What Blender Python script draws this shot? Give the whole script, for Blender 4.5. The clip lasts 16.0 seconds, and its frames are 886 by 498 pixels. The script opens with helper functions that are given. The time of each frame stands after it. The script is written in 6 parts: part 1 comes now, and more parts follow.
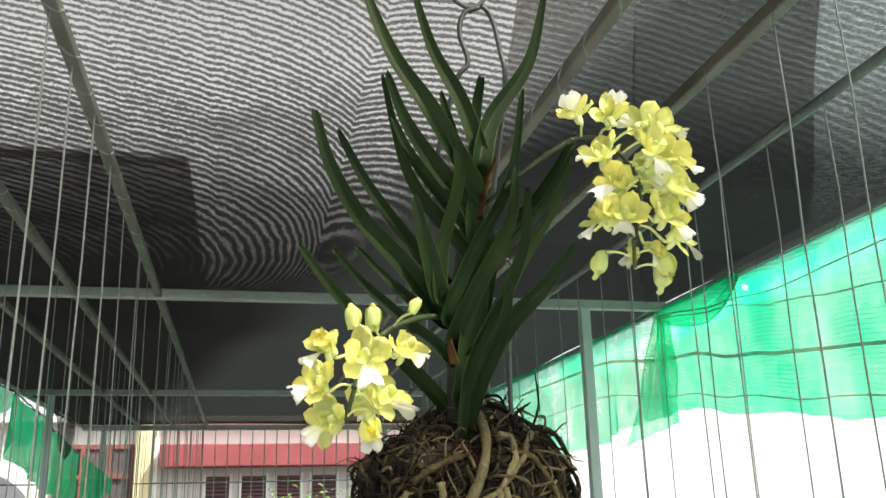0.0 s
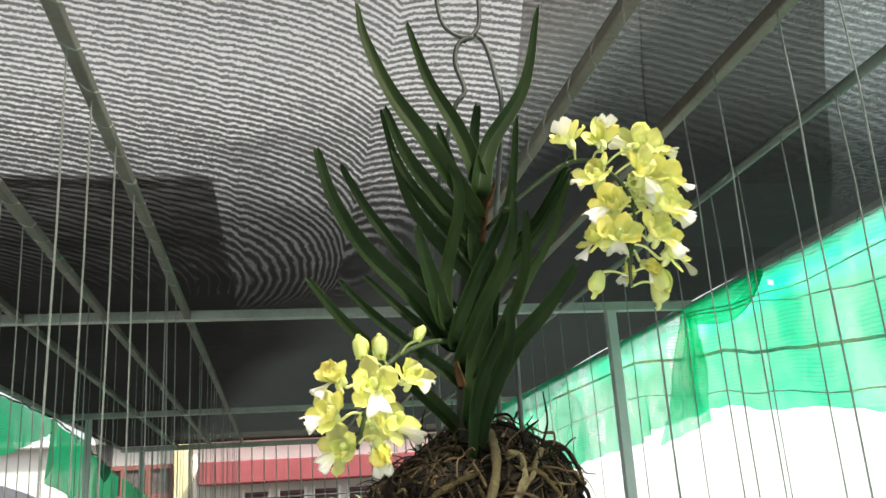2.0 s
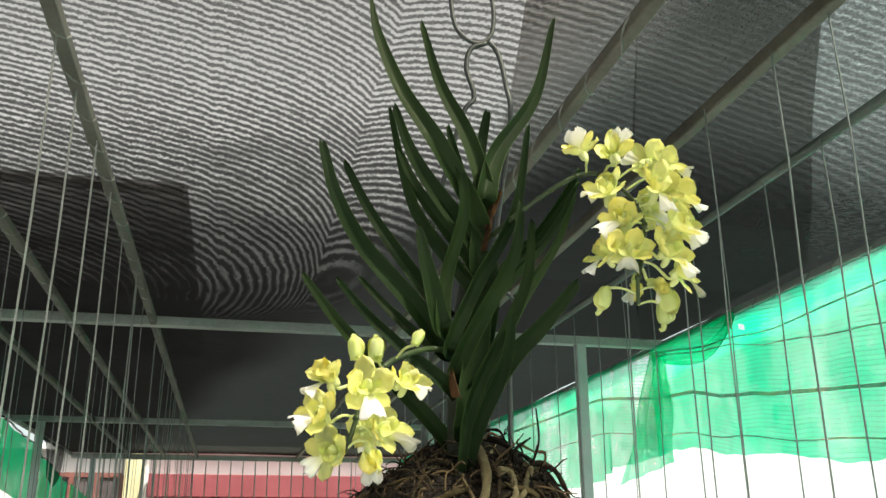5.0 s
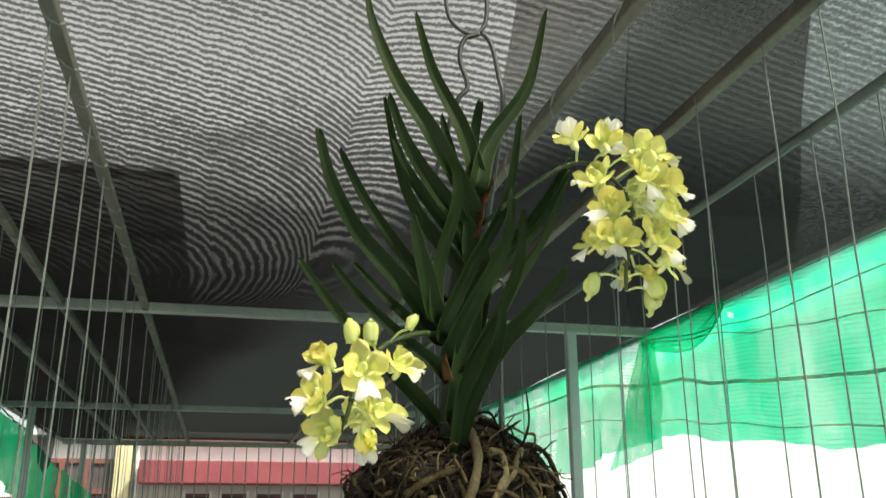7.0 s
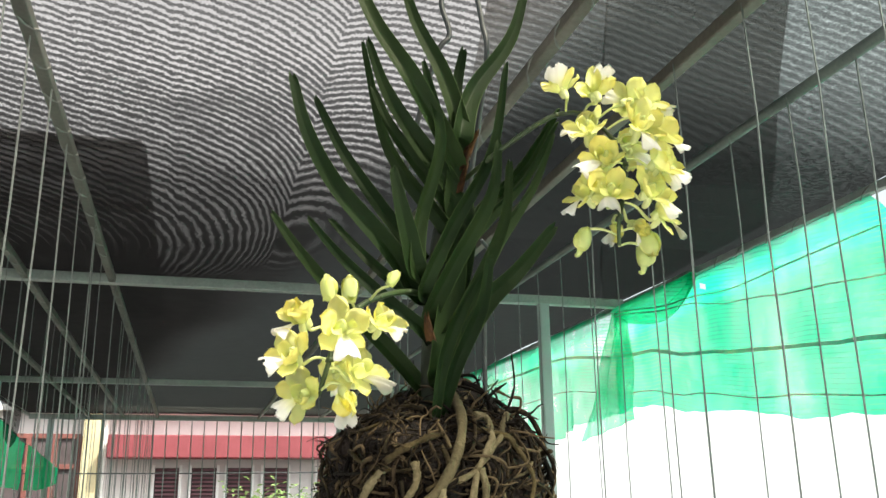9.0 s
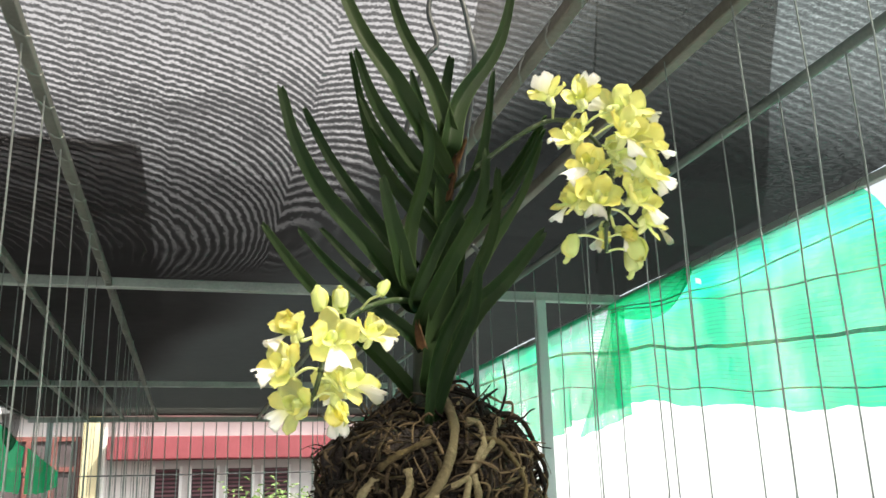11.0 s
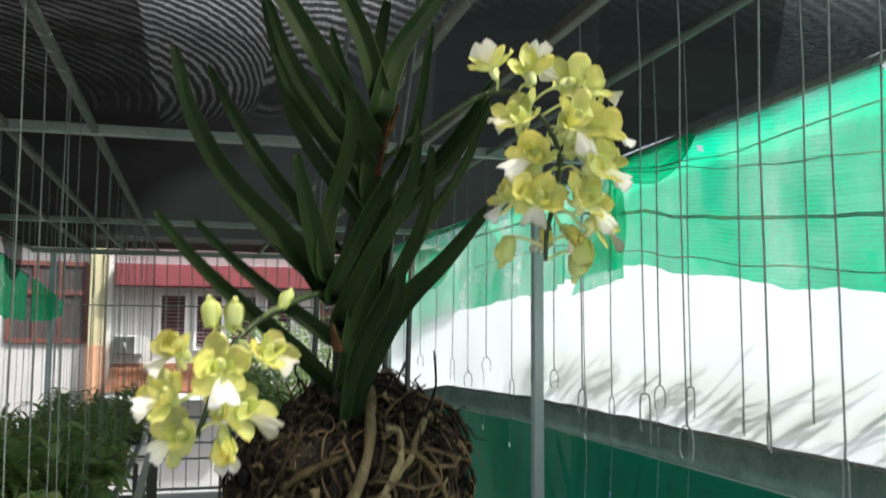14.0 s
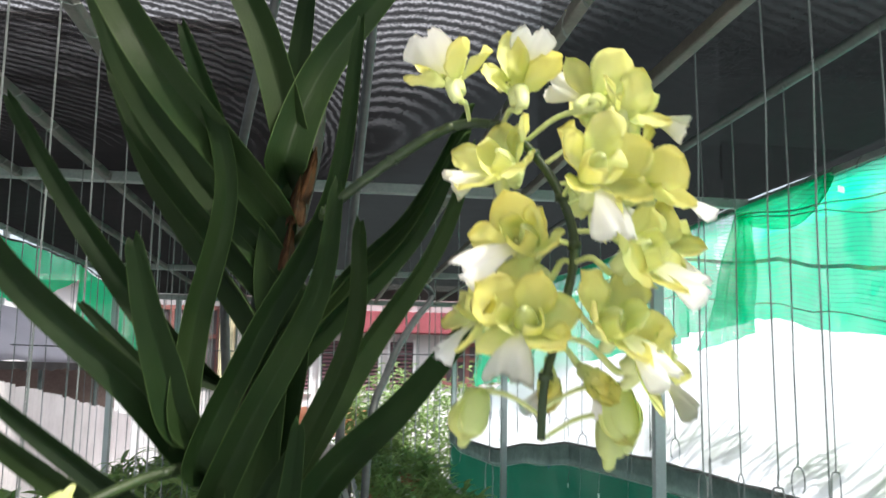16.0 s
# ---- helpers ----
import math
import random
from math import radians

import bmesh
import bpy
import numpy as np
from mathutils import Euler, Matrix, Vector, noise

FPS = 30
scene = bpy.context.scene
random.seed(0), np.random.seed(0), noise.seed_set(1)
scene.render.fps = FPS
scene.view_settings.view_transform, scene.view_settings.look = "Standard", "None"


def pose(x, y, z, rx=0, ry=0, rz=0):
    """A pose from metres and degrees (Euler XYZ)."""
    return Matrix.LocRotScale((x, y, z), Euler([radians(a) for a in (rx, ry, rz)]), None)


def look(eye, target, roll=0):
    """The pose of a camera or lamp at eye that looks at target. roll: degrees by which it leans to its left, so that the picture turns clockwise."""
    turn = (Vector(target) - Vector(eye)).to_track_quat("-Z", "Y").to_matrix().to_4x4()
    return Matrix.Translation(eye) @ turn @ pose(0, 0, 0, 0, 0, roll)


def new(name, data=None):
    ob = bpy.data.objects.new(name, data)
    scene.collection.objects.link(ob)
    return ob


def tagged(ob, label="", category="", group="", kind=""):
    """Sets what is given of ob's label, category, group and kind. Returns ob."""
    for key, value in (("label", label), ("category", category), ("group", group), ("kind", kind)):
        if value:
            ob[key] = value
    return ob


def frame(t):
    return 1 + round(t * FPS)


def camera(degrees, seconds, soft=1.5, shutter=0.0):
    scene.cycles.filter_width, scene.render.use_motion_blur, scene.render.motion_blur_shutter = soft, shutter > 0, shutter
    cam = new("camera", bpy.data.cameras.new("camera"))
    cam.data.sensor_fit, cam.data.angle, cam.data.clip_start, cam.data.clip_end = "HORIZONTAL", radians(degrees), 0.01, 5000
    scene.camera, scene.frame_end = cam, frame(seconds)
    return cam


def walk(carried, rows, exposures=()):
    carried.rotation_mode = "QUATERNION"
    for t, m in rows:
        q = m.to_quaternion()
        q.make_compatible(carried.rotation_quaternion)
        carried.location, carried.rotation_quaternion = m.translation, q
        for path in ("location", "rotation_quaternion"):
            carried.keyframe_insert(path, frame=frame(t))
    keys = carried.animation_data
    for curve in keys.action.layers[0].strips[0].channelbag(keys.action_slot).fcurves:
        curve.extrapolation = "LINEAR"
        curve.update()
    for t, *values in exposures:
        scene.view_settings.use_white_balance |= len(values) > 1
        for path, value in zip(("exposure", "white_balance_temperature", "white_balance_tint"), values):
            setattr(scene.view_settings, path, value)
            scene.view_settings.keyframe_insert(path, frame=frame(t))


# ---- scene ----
cam = camera(52.3, 16.0, shutter=0.5)
PATH = [
    (0, (0.001, 0.005, 1.577), (0.42, 1.88, 2.134), -1.4),
    (0.5, (0.0, -0.002, 1.572), (0.416, 1.881, 2.101), -0.2),
    (1, (0.004, 0.001, 1.571), (0.401, 1.9, 2.058), -0.2),
    (1.5, (0.011, -0.007, 1.579), (0.404, 1.885, 2.094), -1.8),
    (2, (0.013, -0.023, 1.584), (0.374, 1.859, 2.157), -3.7),
    (2.5, (0.014, -0.019, 1.58), (0.348, 1.872, 2.14), -3.7),
    (3, (0.008, 0.009, 1.574), (0.346, 1.908, 2.102), -1.9),
    (3.5, (0.011, 0.008, 1.582), (0.404, 1.875, 2.181), -1.2),
    (6, (-0.013, -0.002, 1.573), (0.422, 1.845, 2.204), 0.1),
    (6.5, (-0.013, -0.008, 1.573), (0.446, 1.834, 2.203), -0.0),
    (7, (-0.009, -0.008, 1.571), (0.435, 1.847, 2.172), -0.2),
    (7.5, (-0.005, 0.01, 1.567), (0.429, 1.882, 2.119), -0.2),
    (8, (-0.007, 0.029, 1.567), (0.502, 1.883, 2.118), -0.1),
    (10.5, (-0.008, 0.03, 1.572), (0.493, 1.89, 2.112), -1.4),
    (11, (-0.005, 0.021, 1.574), (0.512, 1.876, 2.113), -1.6),
    (11.5, (0.013, 0.017, 1.58), (0.56, 1.869, 2.098), -1.8),
    (12, (0.027, 0.02, 1.583), (0.595, 1.882, 2.042), -1.6),
    (12.5, (0.004, 0.026, 1.584), (0.588, 1.897, 1.98), -0.1),
    (13, (0.0, 0.025, 1.618), (0.595, 1.913, 1.902), 1.5),
    (13.5, (0.02, 0.048, 1.654), (0.626, 1.95, 1.779), 1.1),
    (14, (0.059, 0.059, 1.685), (0.577, 1.982, 1.865), 0.4),
    (14.5, (0.101, 0.107, 1.711), (0.559, 2.036, 1.971), 0.7),
    (15, (0.142, 0.164, 1.715), (0.563, 2.097, 2.01), 0.6),
    (15.5, (0.17, 0.219, 1.714), (0.486, 2.169, 2.026), 1.1),
    (16, (0.182, 0.265, 1.743), (0.424, 2.231, 2.014), 1.1),
]
EXPOSURES = [(0, 1.0, 6550, 1), (3.7, 1.0, 6550, 1), (5.8, 0.72, 6650, -2), (7.0, 0.72, 6650, -3), (8.0, 0.97, 6500, 4), (10.5, 1.10, 6500, 5), (12.0, 1.13, 6400, 8), (13.2, 1.16, 6150, 9),
             (13.5, 0.64, 6100, 7), (14.0, 0.36, 6100, 4), (14.5, 1.0, 6050, 8), (15.4, 0.99, 6000, 9), (16.0, 0.88, 6000, 9)]
walk(cam, [(t, look(eye, target, roll)) for t, eye, target, roll in PATH], EXPOSURES)

# ---- light ----
world = bpy.data.worlds.new("world")
scene.world = world
world.use_nodes = True
wn = world.node_tree
sky = wn.nodes.new("ShaderNodeTexSky")
sky.sky_type = "NISHITA"
sky.sun_disc = False
SUN_EL, SUN_AZ = 50.0, 138.0          # azimuth clockwise from +y
sky.sun_elevation, sky.sun_rotation = radians(SUN_EL), radians(SUN_AZ)
sky.dust_density = 4.0
haze = wn.nodes.new("ShaderNodeHueSaturation")
haze.inputs["Saturation"].default_value = 0.30
wn.links.new(sky.outputs[0], haze.inputs["Color"])
wn.links.new(haze.outputs[0], wn.nodes["Background"].inputs[0])
wn.nodes["Background"].inputs[1].default_value = 0.15
sun = new("sun", bpy.data.lights.new("sun", "SUN"))
sun.data.energy, sun.data.angle, sun.data.color = 3.4, radians(3.5), (1.0, 0.95, 0.87)
sd = Vector((math.sin(radians(SUN_AZ)) * math.cos(radians(SUN_EL)), math.cos(radians(SUN_AZ)) * math.cos(radians(SUN_EL)), math.sin(radians(SUN_EL))))
sun.matrix_world = look(sd * 30, (0, 0, 0))


# ---- materials ----
class Nodes:
    """A short hand for building one node material."""

    def __init__(self, name):
        self.mat = bpy.data.materials.new(name)
        self.mat.use_nodes = True
        self.tree = self.mat.node_tree
        self.bsdf = self.tree.nodes["Principled BSDF"]
        self.out = self.tree.nodes["Material Output"]

    def add(self, kind, **values):
        n = self.tree.nodes.new("ShaderNode" + kind)
        for k, v in values.items():
            if k in n.inputs:
                n.inputs[k].default_value = v
        return n

    def link(self, a, b):
        self.tree.links.new(a, b)

    def coords(self, which="Object"):
        return self.add("TexCoord").outputs[which]

    def vec(self, *axes):
        n = self.add("CombineXYZ")
        for i, a in enumerate(axes):
            self.link(a, n.inputs[i])
        return n.outputs[0]

    def noise(self, scale, detail=4.0, rough=0.55, vec=None, distort=0.0):
        n = self.add("TexNoise")
        n.inputs["Scale"].default_value, n.inputs["Detail"].default_value = scale, detail
        n.inputs["Roughness"].default_value, n.inputs["Distortion"].default_value = rough, distort
        self.link(vec if vec is not None else self.coords(), n.inputs["Vector"])
        return n.outputs["Fac"]

    def ramp(self, fac, *stops):
        n = self.add("ValToRGB")
        e = n.color_ramp.elements
        while len(e) < len(stops):
            e.new(0.5)
        for el, (p, c) in zip(e, stops):
            el.position = p
            el.color = (*c, 1.0) if len(c) == 3 else c
        self.link(fac, n.inputs[0])
        return n.outputs[0]

    def math(self, op, a, b=None, c=None, clamp=False):
        n = self.add("Math")
        n.operation, n.use_clamp = op, clamp
        for i, v in enumerate((a, b, c)):
            if v is None:
                continue
            if isinstance(v, (int, float)):
                n.inputs[i].default_value = v
            else:
                self.link(v, n.inputs[i])
        return n.outputs[0]

    def mix(self, fac, a, b, mode="MIX"):
        n = self.add("Mix")
        n.data_type, n.blend_type = "RGBA", mode
        for sock, v in ((n.inputs[0], fac), (n.inputs[6], a), (n.inputs[7], b)):
            if isinstance(v, (int, float)):
                sock.default_value = v
            elif isinstance(v, tuple):
                sock.default_value = (*v, 1.0)
            else:
                self.link(v, sock)
        return n.outputs[2]

    def colour(self, v):
        if isinstance(v, tuple):
            self.bsdf.inputs["Base Color"].default_value = (*v, 1.0)
        else:
            self.link(v, self.bsdf.inputs["Base Color"])
        return self

    def surf(self, rough=0.6, metal=0.0, spec=0.5):
        self.bsdf.inputs["Roughness"].default_value, self.bsdf.inputs["Metallic"].default_value = rough, metal
        self.bsdf.inputs["Specular IOR Level"].default_value = spec
        return self

    def bump(self, height, strength=0.3, distance=0.01):
        n = self.add("Bump")
        n.inputs["Strength"].default_value, n.inputs["Distance"].default_value = strength, distance
        self.link(height, n.inputs["Height"])
        self.link(n.outputs[0], self.bsdf.inputs["Normal"])
        return self

    def shader(self, kind, colour):
        n = self.add(kind)
        if isinstance(colour, tuple):
            n.inputs["Color"].default_value = (*colour, 1.0)
        else:
            self.link(colour, n.inputs["Color"])
        return n.outputs[0]

    def blend(self, fac, a, b):
        n = self.add("MixShader")
        if isinstance(fac, (int, float)):
            n.inputs[0].default_value = fac
        else:
            self.link(fac, n.inputs[0])
        self.link(a, n.inputs[1])
        self.link(b, n.inputs[2])
        return n.outputs[0]

    def final(self, shader):
        self.link(shader, self.out.inputs["Surface"])
        return self


def plain(name, a, b, scale=8.0, rough=0.6, metal=0.0, bump=0.2, fine=60.0, dist=0.005):
    """Two tones mixed by broad stains and fine grain."""
    m = Nodes(name)
    broad, grain = m.noise(scale), m.noise(fine, 3.0)
    f = m.math("ADD", m.math("MULTIPLY", broad, 0.65), m.math("MULTIPLY", grain, 0.35))
    m.colour(m.ramp(f, (0.3, a), (0.7, b))).surf(rough, metal)
    m.bump(grain, bump, dist)
    return m.mat


def root_material(name, a, b, spread=0.75):
    """Bark of a root: every root has its own tone, with dirt along it."""
    m = Nodes(name)
    rnd = m.add("ObjectInfo").outputs["Random"]
    broad, grain = m.noise(70.0, 4.0, 0.65), m.noise(420.0, 3.0)
    f = m.math("ADD", m.math("MULTIPLY", broad, 0.70), m.math("ADD", m.math("MULTIPLY", grain, 0.25), m.math("MULTIPLY", m.math("SUBTRACT", rnd, 0.5), spread)))
    m.colour(m.ramp(f, (0.14, tuple(c * 0.4 for c in a)), (0.45, a), (0.84, b))).surf(0.88, 0.0, 0.2)
    m.bump(m.math("ADD", grain, broad), 0.7, 0.002)
    return m.mat


def leaf_material(name, dark, light, back, rough=0.38, trans=0.25):
    m = Nodes(name)
    rnd = m.add("ObjectInfo").outputs["Random"]
    n1, n2 = m.noise(14.0), m.noise(180.0, 3.0)
    f = m.math("ADD", m.math("MULTIPLY", n1, 0.7), m.math("MULTIPLY", rnd, 0.45))
    col = m.ramp(f, (0.25, dark), (0.8, light))
    speck = m.ramp(m.noise(260.0, 1.0), (0.24, (0.25, 0.22, 0.12)), (0.29, (1, 1, 1)))
    col = m.mix(0.5, col, m.mix(1.0, col, speck, "MULTIPLY"))
    m.colour(col).surf(rough, 0.0, 0.32)
    m.bump(n2, 0.12, 0.002)
    tr = m.shader("BsdfTranslucent", back)
    m.final(m.blend(trans, m.bsdf.outputs[0], tr))
    return m.mat


def strap_leaf_material():
    """Leathery orchid leaf: long faint veins, mottling, scars and a thin paler margin."""
    m = Nodes("orchid_leaf")
    uv = m.add("SeparateXYZ")
    m.link(m.coords("UV"), uv.inputs[0])
    across = m.math("ABSOLUTE", m.math("SUBTRACT", m.math("MULTIPLY", uv.outputs[0], 2.0), 1.0))
    rnd = m.add("ObjectInfo").outputs["Random"]
    n1 = m.noise(22.0, 4.0, 0.6)
    f = m.math("ADD", m.math("MULTIPLY", n1, 0.75), m.math("MULTIPLY", rnd, 0.40))
    col = m.ramp(f, (0.25, (0.008, 0.021, 0.005)), (0.55, (0.018, 0.039, 0.010)), (0.9, (0.040, 0.066, 0.020)))
    veins = m.noise(1.0, 2.0, 0.6, m.vec(m.math("MULTIPLY", uv.outputs[0], 46.0), m.math("MULTIPLY", uv.outputs[1], 3.0), m.math("MULTIPLY", rnd, 40.0)))
    col = m.mix(m.math("MULTIPLY", veins, 0.35), col, (0.004, 0.012, 0.004))
    scar = m.ramp(m.noise(190.0, 2.0, 0.6), (0.23, (1.0,) * 3), (0.29, (0.0,) * 3))
    col = m.mix(m.math("MULTIPLY", scar, 0.5), col, (0.085, 0.075, 0.045))
    rim = m.ramp(m.math("ADD", across, m.math("MULTIPLY", m.math("SUBTRACT", m.noise(90.0), 0.5), 0.10)), (0.93, (0.0,) * 3), (0.985, (0.85,) * 3))
    col = m.mix(rim, col, (0.065, 0.11, 0.030))
    m.colour(col).surf(0.5, 0.0, 0.18)
    m.link(m.ramp(m.noise(30.0, 5.0, 0.65), (0.3, (0.42,) * 3), (0.7, (0.62,) * 3)), m.bsdf.inputs["Roughness"])
    m.bump(m.math("ADD", m.math("MULTIPLY", veins, 0.7), m.math("MULTIPLY", m.noise(240.0, 3.0), 0.5)), 0.30, 0.0015)
    thin = m.ramp(uv.outputs[1], (0.20, (0.16,) * 3), (0.95, (0.46,) * 3))
    m.final(m.blend(thin, m.bsdf.outputs[0], m.shader("BsdfTranslucent", (0.046, 0.128, 0.024))))
    return m.mat


def tepal_material(name, base, mid, tip, trans=0.45):
    """Thin petal: colour runs from its base to its tip along its own y, and light comes through it."""
    m = Nodes(name)
    sep = m.add("SeparateXYZ")
    m.link(m.coords("Object"), sep.inputs[0])
    rnd = m.add("ObjectInfo").outputs["Random"]
    along = m.math("MULTIPLY", sep.outputs[1], 62.0)
    along = m.math("ADD", along, m.math("MULTIPLY", m.math("SUBTRACT", m.noise(170.0, 3.0), 0.5), 0.5))
    along = m.math("ADD", along, m.math("MULTIPLY", m.math("SUBTRACT", rnd, 0.5), 0.4), clamp=True)
    col = m.ramp(along, (0.05, base), (0.5, mid), (0.95, tip))
    streak = m.add("Mapping")
    streak.inputs["Scale"].default_value = (1500.0, 90.0, 90.0)
    m.link(m.coords("Object"), streak.inputs["Vector"])
    vein = m.noise(1.0, 2.0, 0.6, streak.outputs[0])
    col = m.mix(m.math("MULTIPLY", vein, 0.08), col, (0.84, 0.82, 0.32))
    m.colour(col).surf(0.55, 0.0, 0.16)
    m.bump(m.math("ADD", m.math("MULTIPLY", m.noise(420.0, 2.0), 0.5), vein), 0.18, 0.0006)
    m.final(m.blend(trans, m.bsdf.outputs[0], m.shader("BsdfTranslucent", col)))
    return m.mat


def cloth_roof_material():
    """Black knitted shade cloth, its layers' moire put into the transparency as wavy bands."""
    m = Nodes("shade_cloth")
    pos = m.coords("Object")
    sep = m.add("SeparateXYZ")
    m.link(pos, sep.inputs[0])
    x, y = sep.outputs[0], sep.outputs[1]
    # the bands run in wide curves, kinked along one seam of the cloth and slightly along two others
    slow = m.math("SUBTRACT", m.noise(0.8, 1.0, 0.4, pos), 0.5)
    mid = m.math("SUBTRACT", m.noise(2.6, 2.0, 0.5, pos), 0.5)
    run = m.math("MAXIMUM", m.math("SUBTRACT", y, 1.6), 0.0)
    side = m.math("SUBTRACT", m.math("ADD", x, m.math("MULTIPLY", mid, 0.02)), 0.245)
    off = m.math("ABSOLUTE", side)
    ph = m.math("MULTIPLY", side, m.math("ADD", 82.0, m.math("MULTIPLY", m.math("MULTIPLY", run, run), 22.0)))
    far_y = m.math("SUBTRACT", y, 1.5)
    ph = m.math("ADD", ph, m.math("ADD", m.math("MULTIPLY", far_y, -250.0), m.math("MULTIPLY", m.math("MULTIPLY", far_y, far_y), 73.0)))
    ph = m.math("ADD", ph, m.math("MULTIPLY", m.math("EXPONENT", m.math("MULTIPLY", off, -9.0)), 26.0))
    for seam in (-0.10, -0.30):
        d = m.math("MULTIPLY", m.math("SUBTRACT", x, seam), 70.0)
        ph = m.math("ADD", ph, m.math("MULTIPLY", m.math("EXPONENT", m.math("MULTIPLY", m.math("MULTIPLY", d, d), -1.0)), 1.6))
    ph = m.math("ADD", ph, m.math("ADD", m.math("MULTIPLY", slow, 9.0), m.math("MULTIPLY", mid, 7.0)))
    weft = m.add("Mapping")
    weft.inputs["Scale"].default_value = (60.0, 22.0, 1.0)
    m.link(pos, weft.inputs["Vector"])
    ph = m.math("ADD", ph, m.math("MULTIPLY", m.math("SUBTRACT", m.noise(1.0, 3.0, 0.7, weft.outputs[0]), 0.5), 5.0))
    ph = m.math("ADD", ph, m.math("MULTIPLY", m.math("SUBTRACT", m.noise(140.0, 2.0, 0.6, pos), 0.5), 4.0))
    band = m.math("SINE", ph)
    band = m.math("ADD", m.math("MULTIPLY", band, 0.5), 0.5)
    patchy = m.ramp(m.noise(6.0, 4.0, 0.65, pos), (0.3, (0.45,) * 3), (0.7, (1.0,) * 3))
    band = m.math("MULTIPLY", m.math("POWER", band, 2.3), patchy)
    # openness drops with y, putting in the dimming at a grazing view
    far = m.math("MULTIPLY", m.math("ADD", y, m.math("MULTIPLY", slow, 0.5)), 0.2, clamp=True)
    # the unseen front stretch is opened wider to brighten the orchid
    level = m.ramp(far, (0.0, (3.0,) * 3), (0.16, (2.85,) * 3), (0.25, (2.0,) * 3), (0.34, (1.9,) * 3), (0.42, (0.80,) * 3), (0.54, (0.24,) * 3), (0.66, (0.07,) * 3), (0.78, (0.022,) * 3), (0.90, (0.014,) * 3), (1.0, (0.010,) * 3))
    # towards the high side the openness is cut further, dimming the roof there
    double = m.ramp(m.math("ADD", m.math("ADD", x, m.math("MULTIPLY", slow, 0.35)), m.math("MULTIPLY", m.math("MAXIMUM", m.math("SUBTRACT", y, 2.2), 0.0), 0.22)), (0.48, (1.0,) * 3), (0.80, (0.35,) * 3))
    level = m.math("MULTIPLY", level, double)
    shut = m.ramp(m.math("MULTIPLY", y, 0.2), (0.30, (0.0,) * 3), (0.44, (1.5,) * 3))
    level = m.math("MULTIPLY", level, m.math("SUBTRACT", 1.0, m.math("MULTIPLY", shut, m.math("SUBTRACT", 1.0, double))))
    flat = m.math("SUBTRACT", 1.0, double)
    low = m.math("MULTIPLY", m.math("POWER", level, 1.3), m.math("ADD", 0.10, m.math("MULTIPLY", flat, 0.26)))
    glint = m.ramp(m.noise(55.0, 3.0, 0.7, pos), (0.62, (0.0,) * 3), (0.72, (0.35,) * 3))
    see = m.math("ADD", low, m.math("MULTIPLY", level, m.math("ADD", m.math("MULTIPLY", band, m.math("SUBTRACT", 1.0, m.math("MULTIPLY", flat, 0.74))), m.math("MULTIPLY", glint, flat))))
    # on the high side short bright strokes where the two weaves open
    turned = m.add("Mapping")
    turned.inputs["Rotation"].default_value = (0.0, 0.0, radians(-35))
    turned.inputs["Scale"].default_value = (48.0, 120.0, 40.0)
    m.link(pos, turned.inputs["Vector"])
    stroke = m.ramp(m.noise(1.0, 2.0, 0.55, turned.outputs[0]), (0.46, (0.0,) * 3), (0.66, (0.42,) * 3))
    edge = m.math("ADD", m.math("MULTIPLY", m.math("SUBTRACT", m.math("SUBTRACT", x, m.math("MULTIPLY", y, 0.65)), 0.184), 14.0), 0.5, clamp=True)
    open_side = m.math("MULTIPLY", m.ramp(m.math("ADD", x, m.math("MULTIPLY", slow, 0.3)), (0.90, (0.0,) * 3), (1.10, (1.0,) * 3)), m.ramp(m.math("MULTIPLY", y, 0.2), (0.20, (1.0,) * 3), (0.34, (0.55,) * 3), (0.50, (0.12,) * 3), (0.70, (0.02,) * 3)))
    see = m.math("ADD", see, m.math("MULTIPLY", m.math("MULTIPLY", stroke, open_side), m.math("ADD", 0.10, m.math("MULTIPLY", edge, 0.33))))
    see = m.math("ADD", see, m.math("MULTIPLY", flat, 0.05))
    weave = m.math("ADD", m.math("MULTIPLY", m.noise(230.0, 3.0, 0.75, pos), 3.6), -0.72)
    see = m.math("MULTIPLY", see, weave, clamp=True)
    m.colour(m.ramp(m.noise(12.0), (0.3, (0.0032, 0.0033, 0.0033)), (0.7, (0.0075, 0.0077, 0.0075)))).surf(0.9, 0.0, 0.04)
    thread = m.blend(0.07, m.bsdf.outputs[0], m.shader("BsdfTranslucent", (0.03, 0.028, 0.029)))
    # bounced light from the green net is put into the high side's tint
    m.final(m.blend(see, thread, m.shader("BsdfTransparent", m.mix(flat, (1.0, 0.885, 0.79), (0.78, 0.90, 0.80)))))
    return m.mat


